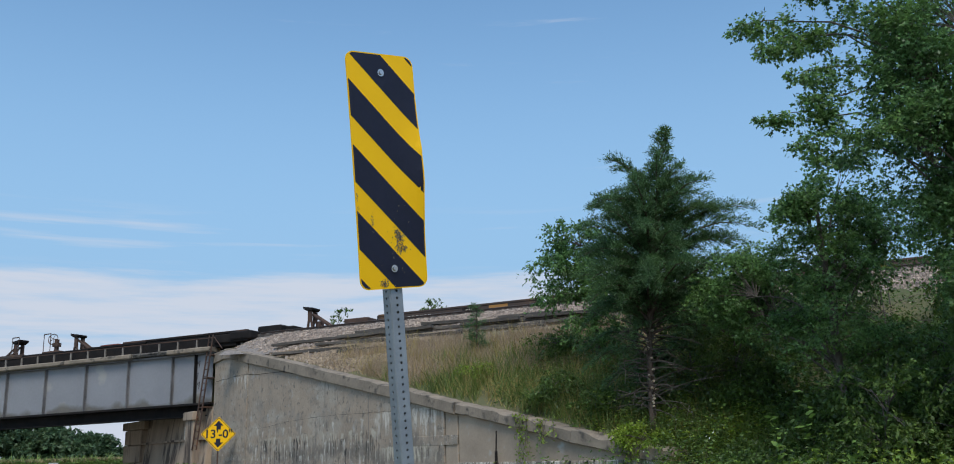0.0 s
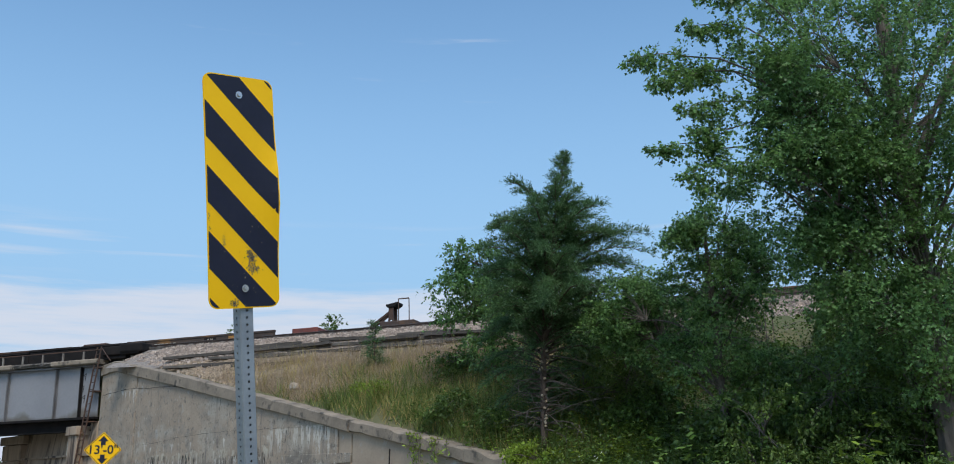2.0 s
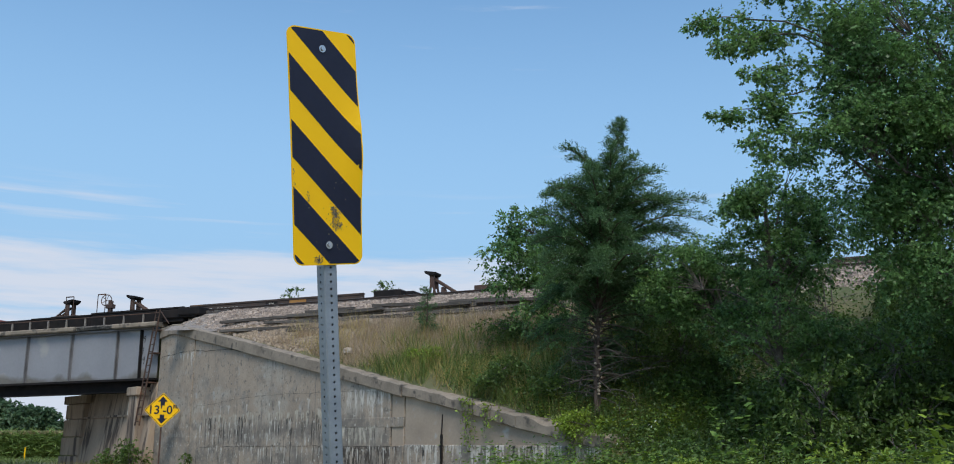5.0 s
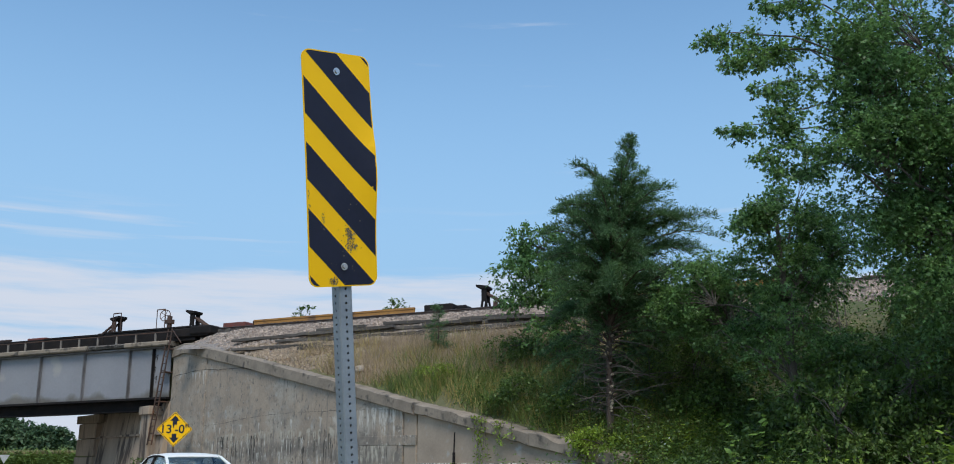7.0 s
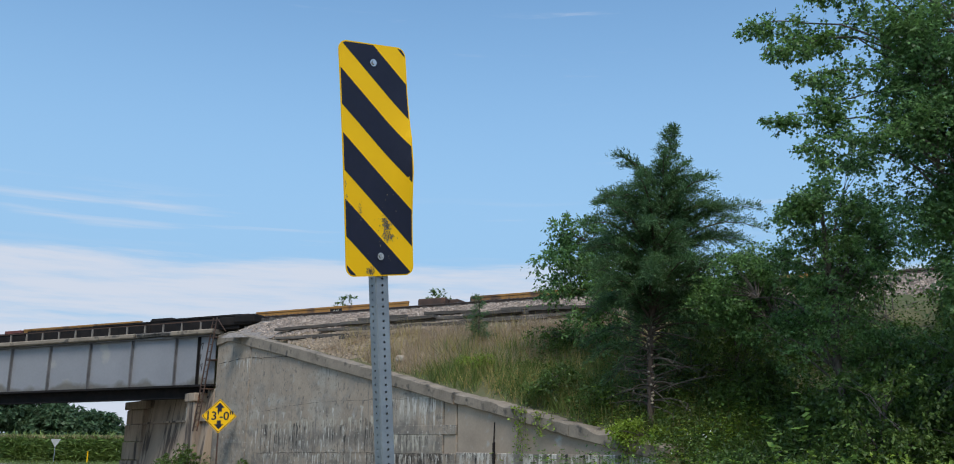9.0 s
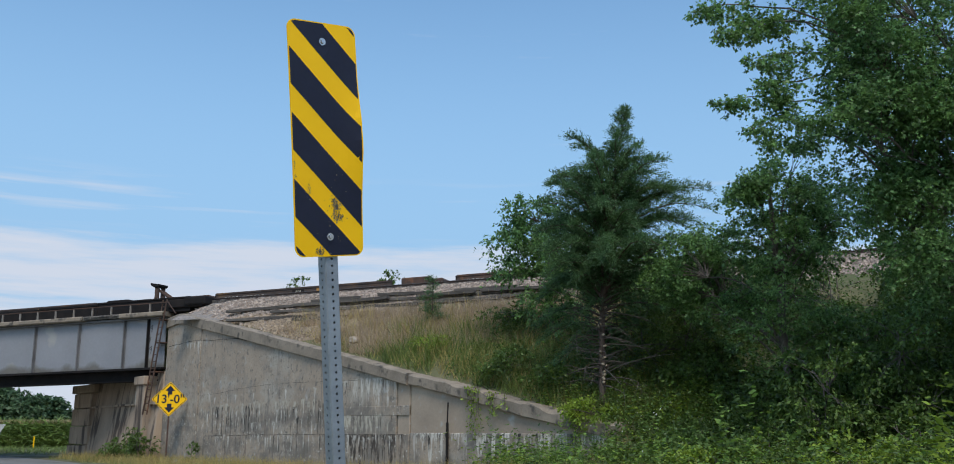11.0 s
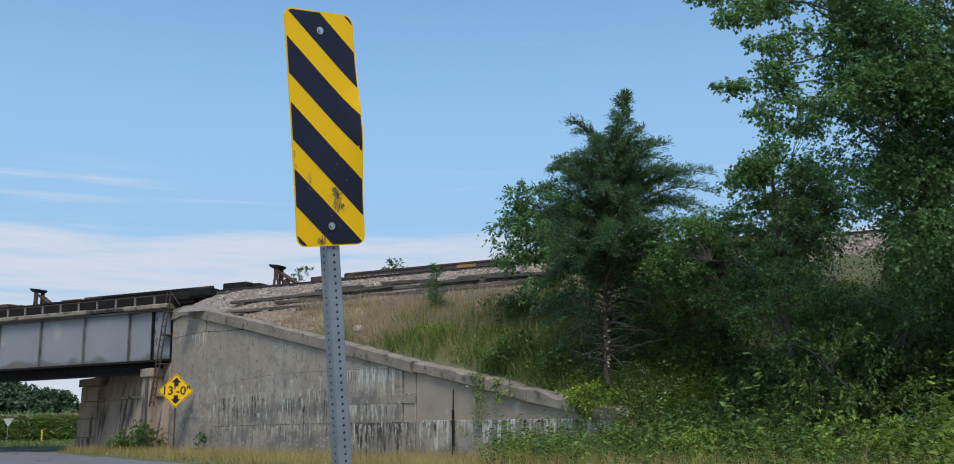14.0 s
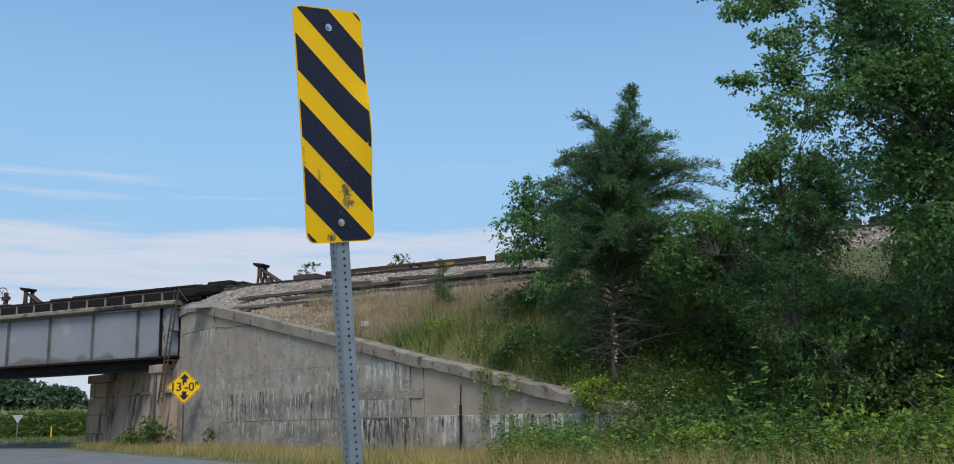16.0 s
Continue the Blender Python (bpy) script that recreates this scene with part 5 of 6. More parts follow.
def leafy_tree(name, label, base, trunk_top, crowns, leaf, material, seed, trunk_r=0.18, bark=None, shape=LOBED, clump=0.75, per=90, spread=0.55, boughs=(), keep=None, flat=0.6):
    """A tapered trunk, boughs that fork to each clump, and a crown of single leaves. crowns: (centre, radii, clumps)."""
    rng = np.random.default_rng(seed)
    tr = thing(name, Matrix.Translation(base), label, "tree" if name.endswith("tree") or name == "cedar" else "shrub")
    base = np.asarray(base, float)
    top = np.asarray(trunk_top, float)
    bm = bmesh.new()
    trunk = [np.asarray(q) for q in bow(base - (0, 0, 0.2), top, rng, 0.03, 6)]
    limb(bm, [Vector(q - base) for q in trunk], trunk_r, trunk_r * 0.3, 9)
    part("trunk", bm, bark or M_BARK, tr)
    bl = bmesh.new()
    height = max(0.5, top[2] - base[2])
    ends = []                                             # clump centre, outward direction, size
    for centre, radii, n in crowns:
        cs = blob_points(rng, centre, radii, n, 0.45)
        cs = np.array([c for c in cs if keep is None or keep(c, rng)])
        forks = cs[rng.permutation(len(cs))[:max(1, len(cs) // 11)]]
        lines = []
        for q in forks:
            f = np.clip((q[2] - base[2]) / height * rng.uniform(0.45, 0.8), 0.15, 0.96)
            a = trunk[0] + (top - trunk[0]) * f
            q = a + (q - a) * 0.72
            pts = [np.asarray(v) for v in bow(a, q, rng, 0.22, 6)]
            limb(bl, [Vector(v - base) for v in pts], 0.012 + 0.007 * np.linalg.norm(q - a), 0.012, 6)
            lines.append(pts)
        for c in cs:
            pts = min(lines, key=lambda w: min(np.linalg.norm(c - v) for v in w[2:]))
            v = min(pts[2:], key=lambda w: np.linalg.norm(c - w) + 0.8 * max(0.0, w[2] - c[2]))
            limb(bl, [Vector(np.asarray(q) - base) for q in bow(v, c, rng, 0.12, 3)], 0.011, 0.004, 4)
            out = c - v
            ends.append((c, out / (np.linalg.norm(out) + 1e-6), rng.uniform(0.65, 1.25)))
    for a, b in boughs:
        a, b = np.asarray(a, float), np.asarray(b, float)
        f = np.clip((a[2] - base[2]) / height * 0.75, 0.15, 0.96)
        t0 = trunk[0] + (top - trunk[0]) * f
        pts = [np.asarray(v) for v in bow(t0 + (a - t0) * rng.uniform(0.35, 0.6), a, rng, 0.30, 4)] + [np.asarray(v) for v in bow(a, b, rng, 0.10, 5)][1:]
        limb(bl, [Vector(v - base) for v in pts], 0.022, 0.005, 6)
        n = int(np.linalg.norm(b - a) / 0.16)
        for k in range(n):
            g = (k + 0.5) / n
            c = a + (b - a) * g + rng.normal(0, 0.09 * (1.3 - g), 3)
            ends.append((c, (b - a) / np.linalg.norm(b - a) + rng.normal(0, 0.35, 3), 0.62 - 0.34 * g))
    P, Dv = [], []
    for c, out, size in ends:
        # leafy twigs that fan out and hang at their tips
        tw = max(3, int(per / 9 * min(1.0, size + 0.2)))
        dirs = unit(rng, tw, flat) * 0.95 + out * 0.5 + (0, 0, 0.12)
        for d in dirs:
            d = d / np.linalg.norm(d)
            L = clump * size * rng.uniform(0.45, 1.1)
            q = np.sqrt(rng.random(9)) * 0.9 + 0.1
            pp = c + d[None] * (q * L)[:, None] + rng.normal(0, 0.05 * clump, (9, 3))
            pp[:, 2] -= 0.34 * L * q ** 2
            P.append(pp)
            Dv.append(d[None] * 0.7 + rng.normal(0, spread, (9, 3)) + (0, 0, -0.45))
    tagged(part("limb", bl, bark or M_BARK, tr), kind="stuff")
    P, Dv = np.concatenate(P), np.concatenate(Dv)
    V, F = leaf_mesh(P - base, Dv, leaf * rng.uniform(0.6, 1.3, len(P)), shape, rng)
    tagged(mesh_np("crown", V, F, material, tr), kind="stuff")
    return tr


def cone_tree(name, label, base, tip, levels, width_at, seed, foliage_from, size, trunk_r=0.12, plumes=(), dense=1.0, lean=0.0):
    """An evergreen: limbs that carry feathery fans of drooping sprays, with dead bare limbs below. plumes: (share of height, end)."""
    rng = np.random.default_rng(seed)
    tr = thing(name, Matrix.Translation(base), label, "tree")
    base, tip = np.asarray(base, float), np.asarray(tip, float)
    rise_all = tip[2] - base[2]

    def stem(f):
        """The trunk sags to one side below and leans over at the top."""
        return base + (tip - base) * f + np.array([lean * 4 * f * (1 - f), 0, 0])

    bm = bmesh.new()
    trunk = [stem(f) for f in np.linspace(-0.03, 1, 12)]
    limb(bm, [Vector(q - base) for q in trunk], trunk_r, 0.012, 9)
    part("trunk", bm, M_CEDARBARK, tr)
    bl, bd, bs = bmesh.new(), bmesh.new(), bmesh.new()
    arms = []
    for i in range(levels):
        f = 0.06 + 0.93 * (i + rng.random()) / levels
        az = i * 2.4 + rng.normal(0, 0.4)
        reach = width_at(f, az) * rng.choice([0.4, 0.55, 0.72, 0.85, 0.95, 1.1])
        a = stem(f)
        # low limbs on the camera's side stay bare, to fit its view of the trunk
        if f < foliage_from and (rng.random() < 0.35 or math.sin(az) < 0.2):
            e = a + np.array([math.cos(az), math.sin(az), rng.normal(-0.05, 0.2)]) * reach * rng.uniform(0.35, 0.75)
            pts = [np.asarray(q) for q in bow(a, e, rng, 0.10, 5)]
            limb(bd, [Vector(q - base) for q in pts], 0.022, 0.006, 5)
            for _ in range(4):
                s0 = pts[rng.integers(2, 6)]
                s1 = s0 + rng.normal(0, 0.28, 3) + (e - a) * 0.16
                limb(bd, [Vector(q - base) for q in (s0, (s0 + s1) / 2 + rng.normal(0, 0.04, 3), s1)], 0.009, 0.003, 4)
            # sawn stub
            if rng.random() < 0.25:
                g = rng.uniform(-2.4, -0.7)
                d = np.array([math.cos(g), math.sin(g), 0.15])
                tube(bs, Vector(a - base), Vector(a - base + d * (trunk_r + 0.05)), 0.035, 0.032, 7)
            continue
        up = 0.05 + 0.55 * f ** 1.5 + rng.normal(0, 0.25)
        arms.append((f, a + np.array([math.cos(az), math.sin(az), up]) * reach))
    for f, off in plumes:
        arms.append((f, stem(f) + np.asarray(off, float)))
    P, Dv, S = [], [], []
    for f, e in arms:
        a = stem(f)
        v = e - a
        reach = np.linalg.norm(v)
        d = v / reach
        pts = []
        for g in np.linspace(0, 1, 7):
            q = a + v * g
            q[2] += 0.16 * reach * 4 * g * (1 - g) - 0.14 * reach * max(0.0, g - 0.7)      # arches, then nods
            pts.append(q)
        limb(bl, [Vector(q - base) for q in pts], 0.010 + 0.012 * reach, 0.004, 5)
        sidev = np.cross(d, (0, 0, 1.0))
        sidev /= np.linalg.norm(sidev) + 1e-6
        k = max(5, int(reach * 17 * dense))
        for g in np.linspace(0.12, 1.0, k):
            o = np.array([np.interp(g, np.linspace(0, 1, 7), [q[c] for q in pts]) for c in range(3)])
            for sgn in (-1, 1):
                b = d * rng.uniform(0.3, 1.0) + sidev * sgn * rng.uniform(0.2, 1.1) * (1.2 - g) + np.array([0, 0, rng.uniform(-0.35, 0.65)])
                b /= np.linalg.norm(b)
                ln = (0.26 + 0.50 * (1 - g) * min(1.0, reach / 1.8)) * rng.uniform(0.45, 1.35) * min(1.0, 0.45 + 0.75 * reach)
                m = max(6, int(ln * 34))
                q = rng.random(m)
                pp = o + b * (q * ln)[:, None] + rng.normal(0, 0.022, (m, 3))
                pp[:, 2] -= 0.30 * ln * q ** 2
                P.append(pp)
                fan = b * 1.0 + rng.normal(0, 0.36, (m, 3))
                fan[:, 2] -= 0.28 * q
                Dv.append(fan)
                S.append(size * rng.uniform(0.6, 1.25, m) * (1.1 - 0.35 * q))
    tagged(part("limb", bl, M_CEDARBARK, tr), kind="stuff")
    if len(bd.verts):
        tagged(part("dead_limb", bd, M_TWIG, tr, "bare grey dead lower branches"), kind="stuff")
    else:
        bd.free()
    if len(bs.verts):
        tagged(part("sawn_stub", bs, M_STUB, tr, "pale sawn branch stubs"), kind="stuff")
    else:
        bs.free()
    P, Dv, S = np.concatenate(P), np.concatenate(Dv), np.concatenate(S)
    V, F = leaf_mesh(P - base, Dv, S, np.array([(-0.5, 0), (0.5, 0.2), (0.0, 1.0), (-0.4, 0.6)]), rng, width=0.19, curl=0.12)
    tagged(mesh_np("crown", V, F, M_CEDAR, tr), kind="stuff")
    return tr


# ---------------------------------------------------------------- trees on and below the bank
def cedar_width(f, az):
    w = float(np.interp(f, [0.0, 0.25, 0.33, 0.45, 0.60, 0.70, 0.76, 0.81, 0.86, 0.91, 1.0], [2.0, 2.35, 2.4, 2.5, 2.25, 1.6, 1.0, 0.52, 0.36, 0.26, 0.10]))
    return w * (1.0 + 0.14 * math.cos(az) * (f < 0.6))


CEDAR_PLUMES = ((0.68, (-1.45, -0.4, 0.55)), (0.66, (-1.7, -0.2, 0.5)), (0.64, (-1.9, -0.2, 0.2)), (0.66, (-1.1, -0.9, 0.6)), (0.58, (1.75, -0.2, 1.15)), (0.56, (2.3, -0.3, 1.15)), (0.57, (2.2, 0.1, 0.95)), (0.57, (1.8, -0.4, 1.2)), (0.52, (2.25, -0.6, 0.45)), (0.45, (2.5, -0.5, 0.1)),
                (0.36, (2.6, -0.8, -0.35)), (0.33, (1.9, -1.4, -0.2)), (0.40, (2.1, -1.2, 0.1)), (0.30, (2.7, -0.9, -0.6)), (0.50, (-1.9, -0.8, 0.5)), (0.46, (-1.7, -1.2, 0.1)), (0.42, (-1.5, -1.4, 0.0)), (0.74, (0.7, -0.4, 0.8)), (0.72, (-0.6, -0.8, 0.8)))
CB = onto_ground(3.76, 26.0)
cone_tree("cedar", "dark green cedar with feathery sprays and bare lower trunk", CB, (4.77, 26.2, 10.70), 270, cedar_width, 21, 0.33, 0.115, 0.11, CEDAR_PLUMES, dense=1.25, lean=-0.28)
cone_tree("sapling_cedar", "small dark cedar sapling in the dry grass", onto_ground(-1.4, 35.2), onto_ground(-1.38, 35.2, 1.85), 34, lambda f, az: 0.55 * (1 - 0.7 * f), 4, 0.02, 0.10, 0.03, dense=2.0)


def sight_cone(c, rng):
    """Thins leaf clumps in a cone from the camera's eye to the ballast slope."""
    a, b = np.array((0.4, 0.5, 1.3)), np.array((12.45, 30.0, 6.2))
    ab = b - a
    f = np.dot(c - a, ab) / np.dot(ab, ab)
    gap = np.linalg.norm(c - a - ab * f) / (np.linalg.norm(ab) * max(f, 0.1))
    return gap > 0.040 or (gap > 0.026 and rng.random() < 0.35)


MAPLE_BOUGHS = (((5.85, 16.6, 8.85), (4.68, 16.0, 8.30)), ((5.6, 16.5, 9.1), (4.31, 16.0, 8.75)), ((6.6, 16.6, 8.20), (5.27, 16.0, 7.82)), ((6.25, 16.6, 7.25), (4.63, 16.0, 7.00)), ((6.1, 16.4, 6.85), (5.2, 16.0, 6.50)), ((6.3, 16.5, 6.6), (5.5, 16.1, 6.2)),
                ((6.3, 16.5, 7.6), (5.4, 16.1, 7.35)), ((6.5, 16.5, 8.8), (5.3, 16.2, 8.45)), ((6.8, 16.3, 9.6), (5.4, 15.9, 9.4)), ((7.2, 16.3, 10.2), (5.7, 15.8, 10.1)), ((7.0, 16.2, 6.9), (6.0, 15.8, 6.5)))
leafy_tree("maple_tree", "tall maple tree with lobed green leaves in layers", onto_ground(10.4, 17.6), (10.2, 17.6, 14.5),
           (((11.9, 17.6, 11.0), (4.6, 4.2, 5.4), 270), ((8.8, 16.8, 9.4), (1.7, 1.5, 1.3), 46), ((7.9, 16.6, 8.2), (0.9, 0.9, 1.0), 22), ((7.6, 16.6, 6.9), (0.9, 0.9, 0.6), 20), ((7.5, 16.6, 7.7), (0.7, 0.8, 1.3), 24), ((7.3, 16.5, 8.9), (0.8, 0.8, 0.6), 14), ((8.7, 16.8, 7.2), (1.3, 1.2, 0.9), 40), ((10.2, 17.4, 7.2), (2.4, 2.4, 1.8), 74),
            ((8.2, 17.2, 5.9), (1.1, 1.1, 0.7), 28), ((9.0, 17.3, 5.5), (1.3, 1.3, 0.8), 56), ((10.0, 16.8, 4.4), (1.4, 1.4, 2.0), 56), ((9.0, 17.2, 4.3), (0.9, 1.1, 0.8), 28), ((9.6, 17.4, 7.4), (1.6, 1.6, 1.3), 34)), 0.082, M_MAPLE, 31, 0.26, per=200, clump=0.66, boughs=MAPLE_BOUGHS, keep=sight_cone)
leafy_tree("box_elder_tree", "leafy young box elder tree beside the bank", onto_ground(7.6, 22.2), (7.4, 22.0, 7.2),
           (((7.5, 22.0, 5.0), (1.5, 1.4, 2.4), 70), ((6.75, 21.2, 6.75), (0.75, 0.7, 0.75), 20), ((8.0, 22.0, 7.0), (1.2, 0.9, 1.2), 26), ((9.2, 22.4, 3.2), (1.7, 1.5, 1.2), 36), ((9.0, 23.0, 6.1), (1.5, 1.1, 1.5), 60), ((6.6, 24.2, 5.4), (1.1, 0.9, 1.3), 46), ((5.7, 23.8, 5.1), (0.9, 0.8, 1.1), 40)), 0.088, M_MAPLE, 33, 0.12, per=190, clump=0.58, keep=sight_cone)
leafy_tree("elm_tree", "small pale green leafy tree behind the cedar", onto_ground(2.9, 31.5), (2.7, 31.5, 8.4),
           (((2.35, 31.4, 7.45), (1.65, 1.3, 1.8), 120), ((3.2, 31.2, 5.4), (1.3, 1.2, 1.0), 40)), 0.12, M_MAPLE, 35, 0.09, shape=OVAL, per=126, clump=0.6)

# undergrowth: shrubs at the foot of the bank
SHRUBS = (
    (5.6, 22.6, 1.2, 0.9, 34, M_SHRUB, 0.13), (7.4, 20.8, 1.6, 2.3, 60, M_SHRUB, 0.15), (9.2, 20.0, 1.7, 2.6, 60, M_SHRUB, 0.16), (11.2, 19.2, 1.7, 2.6, 60, M_SHRUB, 0.16),
    (4.95, 20.6, 1.1, 1.0, 40, M_SHRUB, 0.12), (6.3, 18.8, 1.3, 1.25, 46, M_SHRUB, 0.12), (8.2, 17.2, 1.3, 1.35, 46, M_SHRUB, 0.12), (9.8, 15.6, 1.3, 1.4, 40, M_SHRUB, 0.12),
    (3.7, 22.4, 0.7, 0.6, 24, M_SHRUB, 0.12), (6.9, 16.6, 1.0, 0.8, 34, M_VINE, 0.11), (4.9, 18.6, 1.0, 0.75, 30, M_VINE, 0.11), (8.8, 13.9, 1.0, 1.0, 30, M_SHRUB, 0.11),
    (1.2, 28.9, 0.8, 1.1, 24, M_SHRUB, 0.13), (2.6, 27.4, 0.8, 0.8, 22, M_SHRUB, 0.13), (1.5, 32.6, 0.9, 1.2, 30, M_SHRUB, 0.12), (7.2, 18.9, 1.3, 3.0, 70, M_SHRUB, 0.12), (8.7, 18.6, 1.2, 3.6, 76, M_SHRUB, 0.12), (10.2, 18.2, 1.3, 4.2, 70, M_SHRUB, 0.12), (6.2, 26.4, 1.2, 3.0, 64, M_SHRUB, 0.12), (5.3, 28.4, 1.1, 2.8, 50, M_SHRUB, 0.12), (10.9, 24.5, 1.8, 1.6, 50, M_SHRUB, 0.12), (6.5, 25.6, 1.1, 1.5, 36, M_SHRUB, 0.14), (3.4, 25.2, 0.8, 0.55, 20, M_VINE, 0.12),
    (-1.3, 32.6, 0.6, 0.6, 14, M_VINE, 0.10), (9.6, 23.5, 1.6, 2.0, 50, M_SHRUB, 0.16), (12.4, 22.5, 1.9, 2.6, 60, M_SHRUB, 0.16), (9.8, 21.8, 1.6, 3.2, 66, M_SHRUB, 0.13), (11.4, 20.8, 1.6, 3.6, 66, M_SHRUB, 0.13), (8.4, 22.0, 1.4, 2.4, 50, M_SHRUB, 0.13), (6.8, 31.4, 1.5, 2.4, 56, M_SHRUB, 0.15), (9.2, 30.4, 1.6, 2.4, 56, M_SHRUB, 0.15), (11.8, 29.5, 1.7, 2.4, 56, M_SHRUB, 0.15), (8.2, 28.4, 1.5, 2.6, 56, M_SHRUB, 0.15), (10.7, 27.3, 1.6, 2.8, 56, M_SHRUB, 0.15), (13.4, 25.8, 1.7, 2.6, 60, M_SHRUB, 0.15), (15.3, 25.8, 1.7, 2.8, 60, M_SHRUB, 0.15), (13.9, 28.3, 1.7, 2.4, 60, M_SHRUB, 0.15), (16.2, 28.0, 1.7, 2.4, 60, M_SHRUB, 0.15),
)
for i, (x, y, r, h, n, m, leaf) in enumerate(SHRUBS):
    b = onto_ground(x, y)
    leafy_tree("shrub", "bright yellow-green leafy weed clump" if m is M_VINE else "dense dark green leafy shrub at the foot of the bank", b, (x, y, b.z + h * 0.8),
               (((x, y, b.z + h * 0.5), (r, r * 0.9, h * 0.55), n),), leaf * 0.8, m, 60 + i, 0.03, shape=OVAL, per=117, clump=0.5, keep=sight_cone)
for i, (s, n, h, r) in enumerate(((-1.1, 10.8, 10.85, 1.2), (5.5, 10.3, 10.75, 0.8))):
    p = TRACK @ Vector((s, n, 0))
    b = onto_ground(p.x, p.y)
    leafy_tree("shrub", "leafy shrub top beyond the railway track", b, (p.x, p.y, h - 0.7), (((p.x, p.y, h - 1.6), (r, r, 1.5), 26),), 0.17, M_SHRUB, 90 + i, 0.05, shape=OVAL, per=45, clump=0.5)
# weeds at the corner of the abutment
for i, (t, y, h, r) in enumerate(((-1.7, -1.2, 1.7, 0.9), (-0.7, -1.0, 1.4, 0.6), (-3.2, -1.2, 0.7, 0.7), (3.6, -0.4, 1.2, 0.22))):
    p = WALL @ Vector((t, y, 0))
    leafy_tree("shrub", "green weeds growing against the old concrete", (p.x, p.y, 0.0), (p.x, p.y, h * 0.7), (((p.x, p.y, h * 0.5), (r, r, h * 0.5), 26 if r > 0.3 else 6),), 0.12, M_SHRUB, 120 + i, 0.03, shape=OVAL, per=54, clump=0.4)


# ---------------------------------------------------------------- grass, weeds, vines
def blades(name, pts, height, width, material, seed, label, lean=0.35, shape=BLADE):
    rng = np.random.default_rng(seed)
    n = len(pts)
    d = np.stack([rng.normal(0, lean, n), rng.normal(0, lean, n), np.ones(n)], 1)
    V, F = leaf_mesh(np.asarray(pts, float), d, height * rng.uniform(0.45, 1.25, n), shape, rng, width=width, curl=0.25)
    return tagged(mesh_np(name, V, F, material), label, "grass", kind="stuff")


def scatter_bank(rng, n, s, t, keep=None):
    """Points on the bank: s along the track, t across it (negative: towards the road)."""
    out = []
    while len(out) < n:
        p = TRACK @ Vector((rng.uniform(*s), rng.uniform(*t), 0))
        w = WALL_I @ p
        if w.y < 0.5 and w.x < WALL_END:
            continue
        if keep and not keep(p, w):
            continue
        out.append(onto_ground(p.x, p.y, -0.02)[:])
    return np.array(out)


def scatter_wall(rng, n, t, y, keep=None):
    """Points along the wall: t along it, y from its face (negative: towards the road)."""
    out = []
    while len(out) < n:
        a, b = rng.uniform(*t), rng.uniform(*y)
        p = WALL @ Vector((a, b, 0))
        if keep and not keep(p):
            continue
        out.append(onto_ground(p.x, p.y, -0.02)[:])
    return np.array(out)


RG = np.random.default_rng(77)
patch = lambda p, s, c: noise.noise((p.x * s, p.y * s, c)) 
blades("dry_grass", scatter_bank(RG, 24000, (3.0, 22.0), (-8.2, -4.0), lambda p, w: patch(p, 0.5, 1.0) > -0.25 and w.x > 8.5), 0.55, 0.028, M_DRY, 1, "dry pinkish-brown grass on the bank")
blades("sparse_dry_grass", scatter_bank(RG, 1500, (-1.0, 14.0), (-6.0, -3.2)), 0.28, 0.04, M_DRY, 2, "sparse dry grass on gravelly soil")
blades("bank_grass", scatter_bank(RG, 13000, (6.0, 26.0), (-13.8, -7.0), lambda p, w: patch(p, 0.45, 4.0) > -0.3 and w.x > 13.5), 0.60, 0.03, M_GRASS, 3, "tall green grass above the wall coping")
blades("bank_straw", scatter_bank(RG, 5000, (6.0, 26.0), (-13.5, -5.5), lambda p, w: w.x > 11), 0.75, 0.022, M_STRAW, 4, "yellowing tall grass among the weeds")
blades("seed_stalks", scatter_bank(RG, 2600, (4.0, 24.0), (-11.5, -4.2), lambda p, w: patch(p, 1.1, 30.0) > 0.05 and w.x > 9), 0.95, 0.016, M_STRAW, 20, "pale seeding grass stalks on the bank", lean=0.25)
blades("dark_tufts", scatter_bank(RG, 5200, (7.0, 26.0), (-13.6, -6.5), lambda p, w: patch(p, 1.3, 41.0) > 0.12 and w.x > 13.5), 0.8, 0.035, M_GRASS, 21, "rank dark green grass tufts above the coping", lean=0.45)
road_i = ROAD.inverted()


def in_foot(p):
    """The overgrown corner past the end of the wall."""
    w = WALL_I @ p
    return w.x > 23.4 - 0.8 * min(w.y, 0.0)


